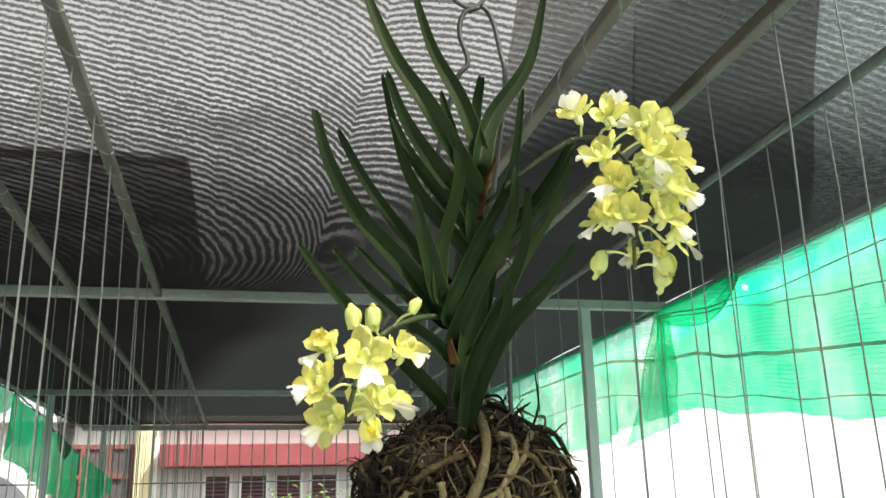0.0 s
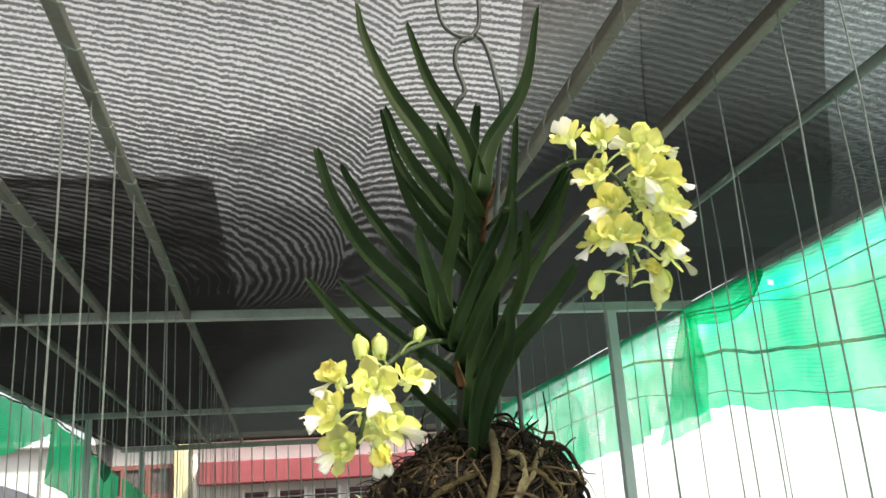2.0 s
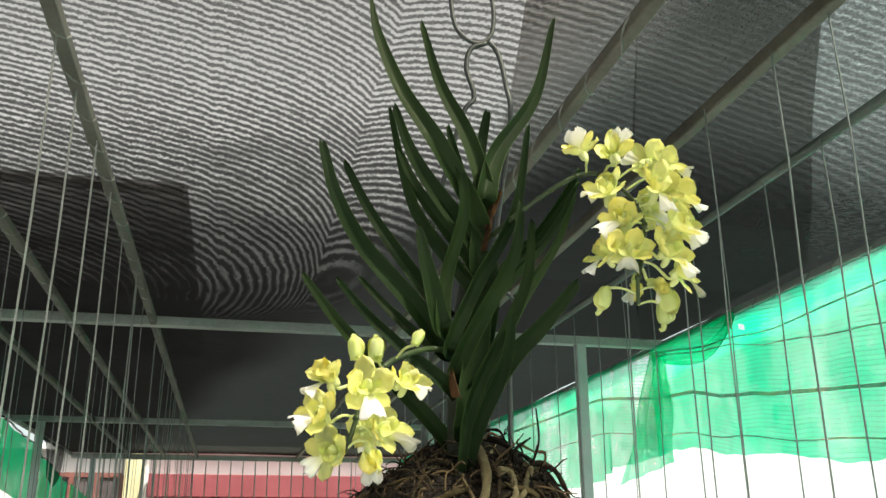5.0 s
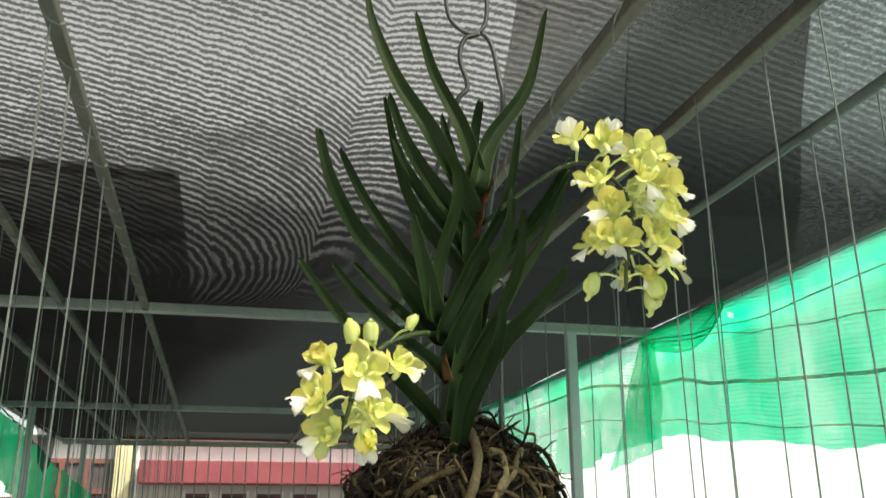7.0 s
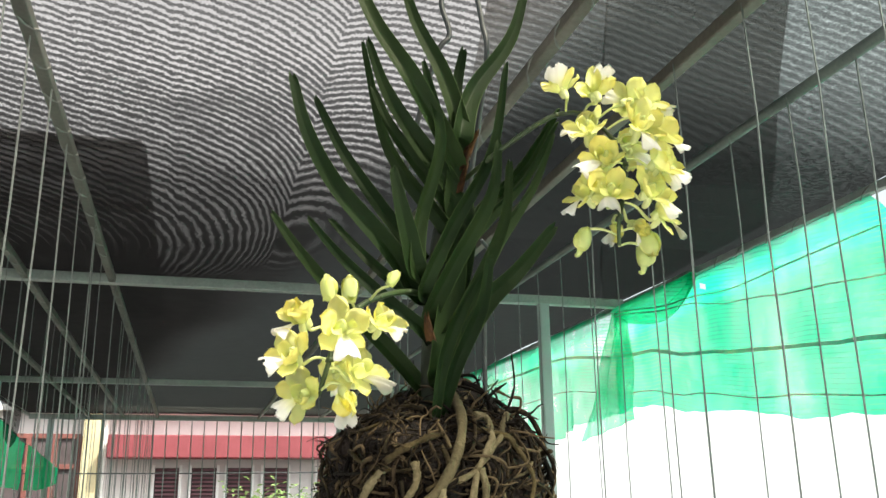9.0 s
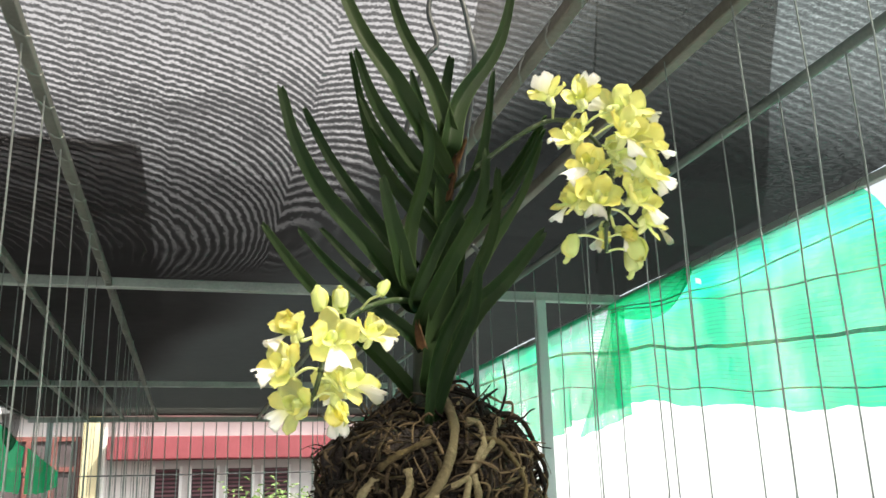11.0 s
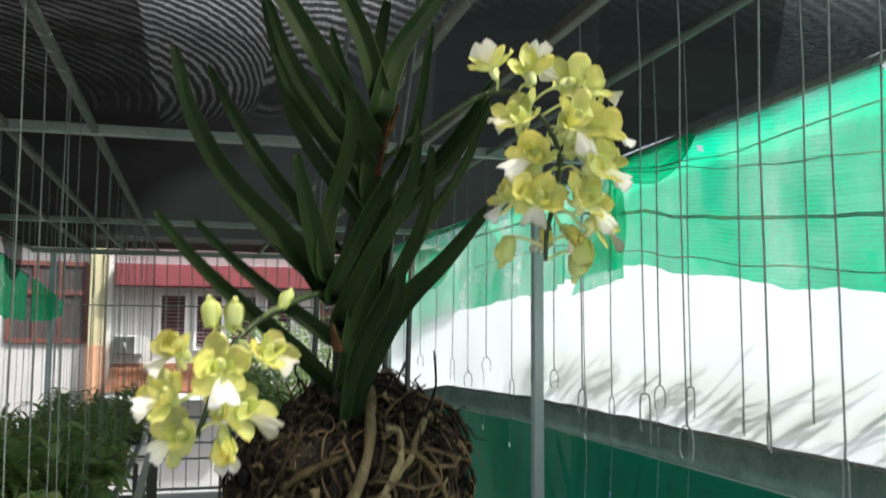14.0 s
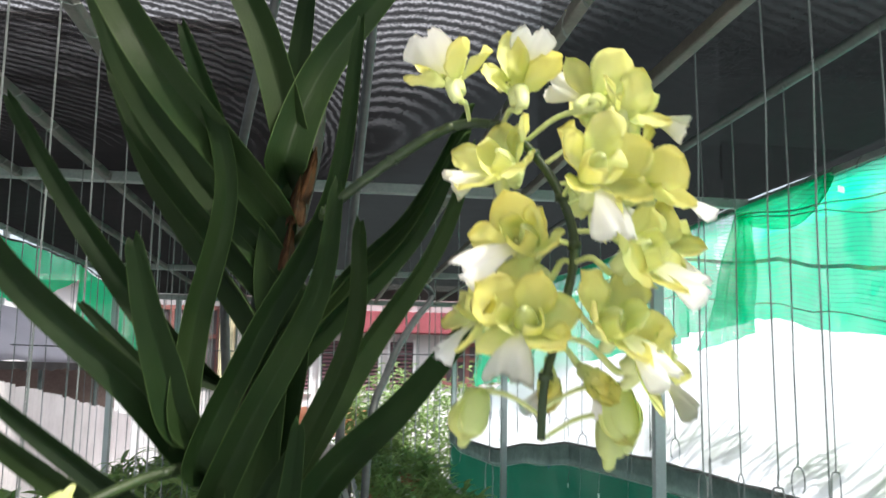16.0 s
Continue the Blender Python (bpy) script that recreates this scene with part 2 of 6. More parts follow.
def cloth_patch_material(name, open_share):
    """A dim layer under the roof cloth: much less light comes through, and evenly."""
    m = Nodes(name)
    m.colour(m.ramp(m.noise(9.0), (0.3, (0.010, 0.0098, 0.010)), (0.7, (0.020, 0.0195, 0.020)))).surf(0.9, 0.0, 0.04)
    thread = m.blend(0.5, m.bsdf.outputs[0], m.shader("BsdfTranslucent", (0.10, 0.10, 0.098)))
    sep = m.add("SeparateXYZ")
    m.link(m.coords(), sep.inputs[0])
    # openness is cut towards the front end, darkening it
    close = m.ramp(m.math("MULTIPLY", sep.outputs[1], 0.25), (0.30, (0.45,) * 3), (0.60, (1.3,) * 3))
    see = m.math("MULTIPLY", m.math("MULTIPLY", m.noise(160.0, 2.0), close), open_share, clamp=True)
    m.final(m.blend(see, thread, m.shader("BsdfTransparent", (1, 1, 1))))
    return m.mat


def net_material(name, colour, glow, open_share):
    """Knitted green shade net: thin dark knitting rows along the cloth, sun-worn in streaks, light comes through."""
    m = Nodes(name)
    pos = m.coords("Object")
    row = m.add("SeparateXYZ")
    m.link(m.coords("UV"), row.inputs[0])
    sag = m.add("Mapping")
    sag.inputs["Scale"].default_value = (1.0, 0.55, 2.2)
    m.link(m.coords("UV"), sag.inputs["Vector"])
    along = m.add("Mapping")
    along.inputs["Scale"].default_value = (3.0, 46.0, 1.0)
    m.link(m.coords("UV"), along.inputs["Vector"])
    z = m.math("ADD", row.outputs[1], m.math("MULTIPLY", m.math("SUBTRACT", m.noise(2.2, 2.0, 0.5, pos), 0.5), 0.012))
    wave = m.math("ADD", m.math("MULTIPLY", m.math("SINE", m.math("MULTIPLY", z, 392.0)), 0.5), 0.5)
    worn = m.ramp(m.noise(2.1, 6.0, 0.68, sag.outputs[0]), (0.38, (0.10,) * 3), (0.52, (0.45,) * 3), (0.66, (1.0,) * 3))
    fibre = m.noise(1.0, 4.0, 0.7, along.outputs[0])
    see = m.math("MULTIPLY", worn, m.math("ADD", m.math("MULTIPLY", fibre, 0.9), 0.35))
    see = m.math("MULTIPLY", m.math("MULTIPLY", see, m.math("ADD", m.noise(160.0, 2.0, 0.6, pos), 0.5)), open_share, clamp=True)
    mottle = m.math("ADD", m.math("MULTIPLY", m.noise(5.0, 5.0, 0.65, sag.outputs[0]), 0.6), m.math("MULTIPLY", fibre, 0.4))
    tone = m.ramp(mottle, (0.3, tuple(c * 0.8 for c in colour)), (0.7, tuple(min(1, c * 1.5) for c in colour)))
    shine = m.ramp(mottle, (0.30, tuple(c * 0.80 for c in glow)), (0.58, glow))
    # knitting rows: dark green, browned by the sun in patches
    line = m.math("MULTIPLY", m.math("POWER", wave, 9.0), m.ramp(m.noise(2.3, 6.0, 0.7, pos), (0.36, (0.10,) * 3), (0.62, (0.80,) * 3)))
    tan = m.ramp(m.noise(1.1, 3.0, 0.5, pos), (0.48, (0.0,) * 3), (0.62, (0.85,) * 3))
    dark = m.mix(tan, tuple(c * 0.35 for c in colour), (colour[1] * 0.50, colour[1] * 0.58, colour[2] * 0.3))
    m.colour(m.mix(line, tone, dark)).surf(0.55, 0.0, 0.3)
    back = m.mix(line, shine, m.mix(tan, tuple(c * 0.30 for c in glow), (glow[1] * 0.34, glow[1] * 0.44, glow[2] * 0.28)))
    cloth = m.blend(0.62, m.bsdf.outputs[0], m.shader("BsdfTranslucent", back))
    see = m.math("MULTIPLY", see, m.math("SUBTRACT", 1.0, m.math("MULTIPLY", line, 0.85)))
    m.final(m.blend(see, cloth, m.shader("BsdfTransparent", (1, 1, 1))))
    return m.mat


def smoky_material():
    """Smoke-grey corrugated plastic: a little sky shows through."""
    m = Nodes("smoky_sheet")
    m.colour(m.ramp(m.noise(1.5), (0.3, (0.030, 0.030, 0.032)), (0.7, (0.065, 0.065, 0.068)))).surf(0.6)
    m.final(m.blend(m.math("MULTIPLY", m.noise(3.0), 0.85), m.bsdf.outputs[0], m.shader("BsdfTransparent", (1, 1, 1))))
    return m.mat


def strap_material():
    m = Nodes("net_selvedge")
    col = m.ramp(m.noise(2.6, 4.0, 0.7), (0.40, (0.11, 0.10, 0.07)), (0.52, (0.25, 0.235, 0.19)), (0.66, (0.42, 0.36, 0.24)))
    m.colour(col).surf(0.7)
    m.bump(m.noise(200.0, 2.0), 0.4, 0.002)
    m.final(m.blend(0.2, m.blend(0.65, m.bsdf.outputs[0], m.shader("BsdfTranslucent", m.mix(1.0, col, (2.6, 2.5, 2.4), "MULTIPLY"))), m.shader("BsdfTransparent", (1, 1, 1))))
    return m.mat


def sheet_material():
    m = Nodes("white_sheet")
    pos = m.coords("Object")
    col = m.ramp(m.noise(2.5, 4.0, 0.6, pos), (0.3, (0.80, 0.82, 0.82)), (0.7, (0.9, 0.9, 0.89)))
    m.colour(col).surf(0.45, 0.0, 0.4)
    m.bump(m.noise(14.0, 3.0), 0.2, 0.02)
    m.final(m.blend(0.75, m.bsdf.outputs[0], m.shader("BsdfTranslucent", (0.96, 0.97, 0.975))))
    return m.mat


M = {
    "leaf": strap_leaf_material(),
    "tepal": tepal_material("tepal", (0.91, 0.94, 0.55), (0.965, 0.95, 0.54), (0.98, 0.92, 0.42), 0.66),
    "tepal_green": tepal_material("bud_tepal", (0.86, 0.92, 0.45), (0.90, 0.93, 0.46), (0.94, 0.92, 0.48), 0.5),
    "lip": tepal_material("lip", (0.93, 0.93, 0.60), (0.96, 0.94, 0.88), (0.965, 0.945, 0.94), 0.45),
    "stalk": plain("flower_stalk", (0.014, 0.028, 0.009), (0.045, 0.072, 0.020), 40.0, 0.45, 0.0, 0.1, 300.0, 0.001),
    "pedicel": plain("pedicel", (0.55, 0.62, 0.22), (0.74, 0.76, 0.38), 60.0, 0.45, 0.0, 0.1, 300.0, 0.001),
    "stem": plain("dark_stem", (0.006, 0.011, 0.004), (0.022, 0.028, 0.010), 60.0, 0.7, 0.0, 0.4, 300.0, 0.002),
    "sheath": plain("dry_sheath", (0.016, 0.007, 0.004), (0.25, 0.115, 0.035), 90.0, 0.8, 0.0, 0.4, 300.0, 0.002),
    "root": root_material("root", (0.011, 0.0068, 0.0032), (0.125, 0.088, 0.047)),
    "root_thick": root_material("brown_root", (0.016, 0.011, 0.0045), (0.105, 0.078, 0.034)),
    "root_pale": root_material("pale_root", (0.14, 0.113, 0.060), (0.39, 0.32, 0.19), 0.2),
    "husk": plain("husk", (0.002, 0.0012, 0.0009), (0.022, 0.011, 0.006), 30.0, 0.95, 0.0, 0.9, 220.0, 0.004),
    "bark": plain("bark", (0.018, 0.008, 0.005), (0.075, 0.032, 0.019), 30.0, 0.95, 0.0, 0.9, 160.0, 0.006),
    "wire": plain("steel_wire", (0.12, 0.135, 0.13), (0.28, 0.30, 0.29), 20.0, 0.45, 0.35, 0.2, 300.0, 0.001),
    "dark_wire": plain("dark_wire", (0.03, 0.034, 0.034), (0.10, 0.108, 0.106), 20.0, 0.5, 0.4, 0.2, 300.0, 0.001),
    "galv": plain("galvanised_tube", (0.23, 0.26, 0.25), (0.40, 0.44, 0.42), 5.0, 0.5, 0.35, 0.15, 90.0, 0.002),
    "green_paint": plain("grey_green_tube", (0.075, 0.095, 0.085), (0.17, 0.20, 0.18), 5.0, 0.55, 0.2, 0.15, 90.0, 0.002),
    "grey_dark": plain("dark_grey_tube", (0.060, 0.063, 0.053), (0.145, 0.147, 0.125), 5.0, 0.55, 0.2, 0.15, 90.0, 0.002),
    "purlin": plain("purlin_tube", (0.085, 0.078, 0.062), (0.20, 0.185, 0.15), 5.0, 0.55, 0.3, 0.15, 90.0, 0.002),
    "post": plain("post_tube", (0.36, 0.42, 0.42), (0.50, 0.56, 0.56), 4.0, 0.5, 0.2, 0.12, 90.0, 0.002),
    "clip_blue": plain("blue_clip", (0.05, 0.10, 0.20), (0.10, 0.17, 0.29), 60.0, 0.4),
    "clip_pale": plain("pale_clip", (0.45, 0.60, 0.52), (0.62, 0.76, 0.68), 60.0, 0.4),
    "dark_sheet": smoky_material(),
    "cord": plain("lashing_cord", (0.12, 0.125, 0.115), (0.28, 0.29, 0.27), 30.0, 0.9),
    "roof": cloth_roof_material(),
    "patch": cloth_patch_material("overlapped_cloth", 0.30),
    "patch_mid": cloth_patch_material("dark_panel_cloth", 0.75),
    "patch_thin": cloth_patch_material("dim_panel_cloth", 0.95),
    "net": net_material("green_net", (0.004, 0.28, 0.12), (0.022, 0.98, 0.53), 0.54),
    "net_dark": net_material("dark_green_net", (0.002, 0.045, 0.026), (0.003, 0.07, 0.04), 0.03),
    "net_far": net_material("worn_green_net", (0.010, 0.23, 0.095), (0.045, 0.76, 0.38), 0.85),
    "net_left": net_material("left_green_net", (0.012, 0.42, 0.16), (0.03, 0.86, 0.36), 0.30),
    "net_thin": net_material("gathered_net", (0.006, 0.30, 0.13), (0.03, 0.95, 0.50), 1.0),
    "strap": strap_material(),
    "sheet": sheet_material(),
    "sheet_grey": plain("grey_hem", (0.13, 0.185, 0.165), (0.29, 0.37, 0.34), 9.0, 0.7),
    "concrete": plain("concrete", (0.56, 0.54, 0.53), (0.74, 0.72, 0.71), 2.0, 0.9, 0.0, 0.3, 70.0, 0.004),
    "ground": plain("asphalt_ground", (0.045, 0.045, 0.045), (0.10, 0.095, 0.09), 0.7, 0.95, 0.0, 0.3, 20.0, 0.01),
    "white_paint": plain("white_paint", (0.76, 0.75, 0.72), (0.90, 0.89, 0.87), 3.0, 0.6, 0.0, 0.1, 40.0, 0.002),
    "cream": plain("cream_wall", (0.60, 0.56, 0.55), (0.73, 0.69, 0.67), 1.5, 0.85, 0.0, 0.2, 30.0, 0.004),
    "brown_wall": plain("brown_wall", (0.13, 0.085, 0.07), (0.30, 0.21, 0.17), 1.5, 0.85, 0.0, 0.2, 30.0, 0.004),
    "yellow": plain("yellow_pillar", (0.56, 0.48, 0.27), (0.70, 0.62, 0.40), 1.5, 0.8, 0.0, 0.2, 30.0, 0.004),
    "red": plain("red_fascia", (0.20, 0.034, 0.042), (0.29, 0.062, 0.072), 1.2, 0.6, 0.0, 0.15, 25.0, 0.004),
    "red_frame": plain("red_frame", (0.15, 0.050, 0.040), (0.24, 0.085, 0.068), 3.0, 0.6),
    "louvre": plain("plum_louvre", (0.15, 0.07, 0.085), (0.24, 0.12, 0.14), 3.0, 0.6),
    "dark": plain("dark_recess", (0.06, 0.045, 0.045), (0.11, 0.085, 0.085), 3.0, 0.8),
    "tile": plain("orange_tile", (0.62, 0.28, 0.15), (0.80, 0.46, 0.29), 3.0, 0.8, 0.0, 0.2, 30.0, 0.004),
    "ac": plain("aircon_case", (0.60, 0.59, 0.55), (0.74, 0.73, 0.70), 4.0, 0.5),
    "board": plain("weathered_board", (0.58, 0.51, 0.49), (0.80, 0.72, 0.70), 3.0, 0.85, 0.0, 0.3, 40.0, 0.004),
    "tarp": plain("lilac_grey_tarp", (0.42, 0.40, 0.45), (0.58, 0.555, 0.61), 1.0, 0.6),
    "terracotta": plain("terracotta", (0.26, 0.085, 0.045), (0.42, 0.17, 0.10), 12.0, 0.85),
    "black_pot": plain("black_pot", (0.015, 0.015, 0.016), (0.04, 0.04, 0.042), 12.0, 0.5),
    "foliage": leaf_material("foliage", (0.08, 0.15, 0.045), (0.25, 0.35, 0.12), (0.26, 0.42, 0.11), 0.45, 0.3),
    "foliage_pale": leaf_material("pale_foliage", (0.17, 0.25, 0.08), (0.34, 0.44, 0.17), (0.32, 0.46, 0.16), 0.5, 0.35),
}


# ---- building blocks ----
def mesh_of(name, bm, mat, smooth=False):
    me = bpy.data.meshes.new(name)
    bm.normal_update()
    bm.to_mesh(me)
    bm.free()
    if smooth:
        for p in me.polygons:
            p.use_smooth = True
    me.materials.append(mat)
    return me


def thing(name, bm, mat, label, category, group="", kind="", smooth=False, at=(0, 0, 0)):
    ob = new(name, mesh_of(name, bm, mat, smooth))
    ob.location = at
    return tagged(ob, label, category, group, kind)


def root_of(name, at, label, category, group="", kind=""):
    ob = new(name)
    ob.location = at
    ob.empty_display_size = 0.05
    return tagged(ob, label, category, group, kind)


def part(name, bm, mat, parent, label="", smooth=False, shift=None):
    """A mesh under a thing; shift: built in world places, moved back by this."""
    ob = new(name, bm if isinstance(bm, bpy.types.Mesh) else mesh_of(name, bm, mat, smooth))
    ob.parent = parent
    if shift is not None:
        ob.location = -Vector(shift)
    if label:
        tagged(ob, label)
    return ob


def box(bm, lo, hi, bevel=0.0, m=None):
    c = [(a + b) / 2 for a, b in zip(lo, hi)]
    d = [abs(b - a) for a, b in zip(lo, hi)]
    made = bmesh.ops.create_cube(bm, size=1.0, matrix=Matrix.Translation(c) @ Matrix.Diagonal((*d, 1)))["verts"]
    if bevel:
        es = list({e for v in made for e in v.link_edges})
        made = bmesh.ops.bevel(bm, geom=es, offset=bevel, segments=2, affect="EDGES", profile=0.5)["verts"]
    if m is not None:
        bmesh.ops.transform(bm, matrix=m, verts=made)
    return bm


def smooth_line(pts, n=6):
    """Catmull-Rom through the points."""
    p = [Vector(q) for q in pts]
    p = [p[0] * 2 - p[1]] + p + [p[-1] * 2 - p[-2]]
    out = []
    for i in range(1, len(p) - 2):
        a, b, c, d = p[i - 1:i + 3]
        for k in range(n):
            t = k / n
            out.append(0.5 * (2 * b + (c - a) * t + (2 * a - 5 * b + 4 * c - d) * t * t + (3 * b - a - 3 * c + d) * t ** 3))
    out.append(p[-2].copy())
    return out


def tube(bm, pts, radius, sides=7, cap=True):
    """A tube along the points; radius: a number or a function of 0..1."""
    rad = radius if callable(radius) else (lambda t: radius)
    n = len(pts)
    tan = [(pts[min(i + 1, n - 1)] - pts[max(i - 1, 0)]).normalized() for i in range(n)]
    up = Vector((0, 0, 1)) if abs(tan[0].z) < 0.9 else Vector((1, 0, 0))
    a = tan[0].cross(up).normalized()
    rings = []
    for i in range(n):
        a = (a - tan[i] * a.dot(tan[i])).normalized()
        b = tan[i].cross(a)
        r = rad(i / max(n - 1, 1))
        rings.append([bm.verts.new(pts[i] + (a * math.cos(2 * math.pi * k / sides) + b * math.sin(2 * math.pi * k / sides)) * r) for k in range(sides)])
    for r0, r1 in zip(rings, rings[1:]):
        for k in range(sides):
            bm.faces.new((r0[k], r0[(k + 1) % sides], r1[(k + 1) % sides], r1[k]))
    if cap:
        bm.faces.new(rings[0][::-1])
        bm.faces.new(rings[-1])
    return bm


def grid(bm, nu, nv, place):
    vs = [[bm.verts.new(place(i / nu, j / nv)) for j in range(nv + 1)] for i in range(nu + 1)]
    for i in range(nu):
        for j in range(nv):
            bm.faces.new((vs[i][j], vs[i + 1][j], vs[i + 1][j + 1], vs[i][j + 1]))
    return bm


def row_uv(bm, slope=None):
    """Cloth coordinates: metres along y and height over the slanting run of the knitted rows."""
    uv = bm.loops.layers.uv.new("rows")
    for f in bm.faces:
        for lp in f.loops:
            c = lp.vert.co
            lp[uv].uv = (c.y, c.z - (lerp_table(c.y, slope) if slope else 0.0))
    return bm


def lerp_table(x, table):
    for (x0, y0), (x1, y1) in zip(table, table[1:]):
        if x <= x1:
            t = max(0.0, (x - x0) / (x1 - x0))
            t = t * t * (3 - 2 * t)
            return y0 + (y1 - y0) * t
    return table[-1][1]


# ---- the shade house ----
ROOF = 2.4725
LEFT, RIGHT, NEAR, END = -1.58, 1.93, -1.0, 9.82
BEAMS = (-0.94, 0.62, 3.84, 7.07)

bm = bmesh.new()
box(bm, (-2.1, -4.0, -0.3), (2.6, END + 0.12, 0.0), 0.01)
thing("floor", bm, M["concrete"], "grey concrete floor slab of the shade house", "floor", kind="structure")
bm = bmesh.new()
box(bm, (-2.1, -4.0, -3.0), (2.6, END + 0.1, -0.304))
thing("wall_plinth", bm, M["concrete"], "concrete storey below the shade house", "wall", kind="structure")
bm = bmesh.new()
grid(bm, 40, 40, lambda u, v: Vector(((u - 0.5) * 1600, (v - 0.5) * 1600, -3.01)))
thing("ground", bm, M["ground"], "dark asphalt street ground around the buildings", "ground", kind="structure")


def roof_z(x, y):
    return ROOF + 0.035 + 0.012 * noise.noise((x * 0.9, y * 0.7, 1.0)) + 0.006 * math.sin(y * 3.1)


bm = bmesh.new()
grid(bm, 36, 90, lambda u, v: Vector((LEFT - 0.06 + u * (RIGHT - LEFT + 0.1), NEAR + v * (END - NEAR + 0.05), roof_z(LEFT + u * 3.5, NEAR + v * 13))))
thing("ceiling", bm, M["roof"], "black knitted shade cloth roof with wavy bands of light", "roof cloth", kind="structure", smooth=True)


def cloth_patch(left, right, y0, y1, dz, label, mat):
    """A dark panel hung under the roof cloth to dim it; left and right: its edges at y0 and at y1."""
    b = bmesh.new()

    def place(u, v):
        y = y0 + v * (y1 - y0) + 0.01 * math.sin(u * 7)
        a, c = left[0] + (left[1] - left[0]) * v, right[0] + (right[1] - right[0]) * v
        x = a + (c - a) * u + 0.006 * math.sin(v * 9 + u)
        return Vector((x, y, roof_z(x, y) + dz))
    grid(b, 8, 16, place)
    thing("shade_cloth", b, M[mat], label, "shade cloth", "overlapping cloth panels", smooth=True)


# added panels dim the roof where something overhead darkens it
cloth_patch((0.35, 0.99), (0.47, 1.79), 0.9, 3.80, -0.009, "dark see-through strip added under the roof cloth", "patch_thin")
cloth_patch((0.475, 1.24), (0.78, 1.88), 0.92, 2.61, -0.012, "wide dark see-through panel added under the roof cloth", "patch_mid")


cloth_patch((1.245, 1.79), (1.88, 1.885), 2.615, 3.80, -0.012, "dark see-through panel added under the roof up to the beam", "patch_mid")


# a higher roof over the neighbouring yard, its dark underside seen through the cloth
upper = root_of("carport", (-4.4, 11.4, -3.01), "smoke-grey flat carport roof on steel posts above the yard", "carport")
b = bmesh.new()
box(b, (-8.3, 7.70, 4.59), (-0.55, 15.4, 4.602), 0.003)
part("roof", b, M["dark_sheet"], upper, shift=(-4.4, 11.4, -3.01))
for y in (7.9, 9.7, 11.5, 13.3, 15.2):
    b = bmesh.new()
    box(b, (-8.2, y - 0.04, 4.606), (-0.6, y + 0.04, 4.70), 0.005)
    part("rafter", b, M["dark_sheet"], upper, shift=(-4.4, 11.4, -3.01))
for x, y in ((-8.0, 7.8), (-8.0, 15.0), (-4.9, 15.0)):
    b = bmesh.new()
    tube(b, [Vector((x, y, -3.01)), Vector((x, y, 4.59))], 0.05, 10)
    part("post", b, M["galv"], upper, shift=(-4.4, 11.4, -3.01))


def beam(x0, x1, y, z=ROOF, size=0.042, name="crossbeam"):
    b = bmesh.new()
    box(b, (x0, y - size / 2, z - size / 2), (x1, y + size / 2, z + size / 2), 0.005)
    return thing(name, b, M["galv"], "galvanised square steel tube across the shade house", "beam", "roof crossbeams")


for y in BEAMS:
    beam(LEFT, RIGHT - 0.014, y)
beam(LEFT, RIGHT - 0.014, END, ROOF - 0.012, 0.05)


def purlin(x, size, mat, lashed=True, z=None, pipe=False):
    z = (ROOF - 0.003) if z is None else z
    p = root_of("purlin", (x, 0, z), "grey steel purlin lashed to the shade cloth with cord", "purlin", "roof purlins")
    b = bmesh.new()
    if pipe:
        tube(b, [Vector((0, NEAR + (END - 0.03 - NEAR) * k / 8, 0.002 * math.sin(k * 2.0))) for k in range(9)], size / 2, 16)
    else:
        box(b, (-size / 2, NEAR, -size * 0.55), (size / 2, END - 0.03, size * 0.55), 0.004)
    part("tube", b, mat, p, smooth=pipe)
    if lashed:
        b = bmesh.new()
        wind = []
        for i in range(int((END - 0.1 - NEAR - 0.2) / 0.17) * 8):
            a = 2 * math.pi * i / 8
            y = NEAR + 0.2 + i * 0.17 / 8
            wind.append(Vector((math.cos(a) * size * 0.60, y + 0.012 * math.sin(i * 0.37), math.sin(a) * size * 0.66)))
        tube(b, wind, 0.0027, 5)
        part("cord", b, M["cord"], p, "thin grey lashing cord")
    return p


for x in (-0.362, -0.69, -1.02):
    purlin(x, 0.027, M["grey_dark"])
purlin(0.65, 0.027, M["purlin"])
purlin(0.95, 0.028, M["purlin"], False)
purlin(1.28, 0.027, M["green_paint"], False, pipe=True)
purlin(RIGHT, 0.026, M["galv"], True, ROOF)
purlin(LEFT, 0.026, M["galv"], True, ROOF)


def post(x, y, size=0.045, top=ROOF - 0.021, mat="post"):
    p = root_of("post", (x, y, 0), "grey-green square steel post under a crossbeam", "post", "shade house posts")
    b = bmesh.new()
    box(b, (-size / 2, -size / 2, 0.008), (size / 2, size / 2, top), 0.004)
    part("shaft", b, M[mat], p)
    b = bmesh.new()
    box(b, (-0.07, -0.07, 0), (0.07, 0.07, 0.008), 0.001)
    part("base_plate", b, M[mat], p)


for y in (0.62, 3.82, 7.07):
    post(1.507, y)
    post(-1.37, y)
post(1.507, -0.94), post(-1.37, -0.94)
post(-1.37, END + 0.002, 0.05, ROOF - 0.04), post(1.507, END + 0.002, 0.05, ROOF - 0.04)

# ---- right side: white sheet, green net, hem and lower net ----
NET_LOW = ((-3.2, 1.75), (1.6, 1.77), (2.05, 1.79), (2.45, 1.82), (3.17, 1.905), (3.73, 1.985), (4.32, 1.95), (5.07, 1.89), (6.2, 1.83), (7.5, 1.72), (8.8, 1.66), (9.8, 1.60))


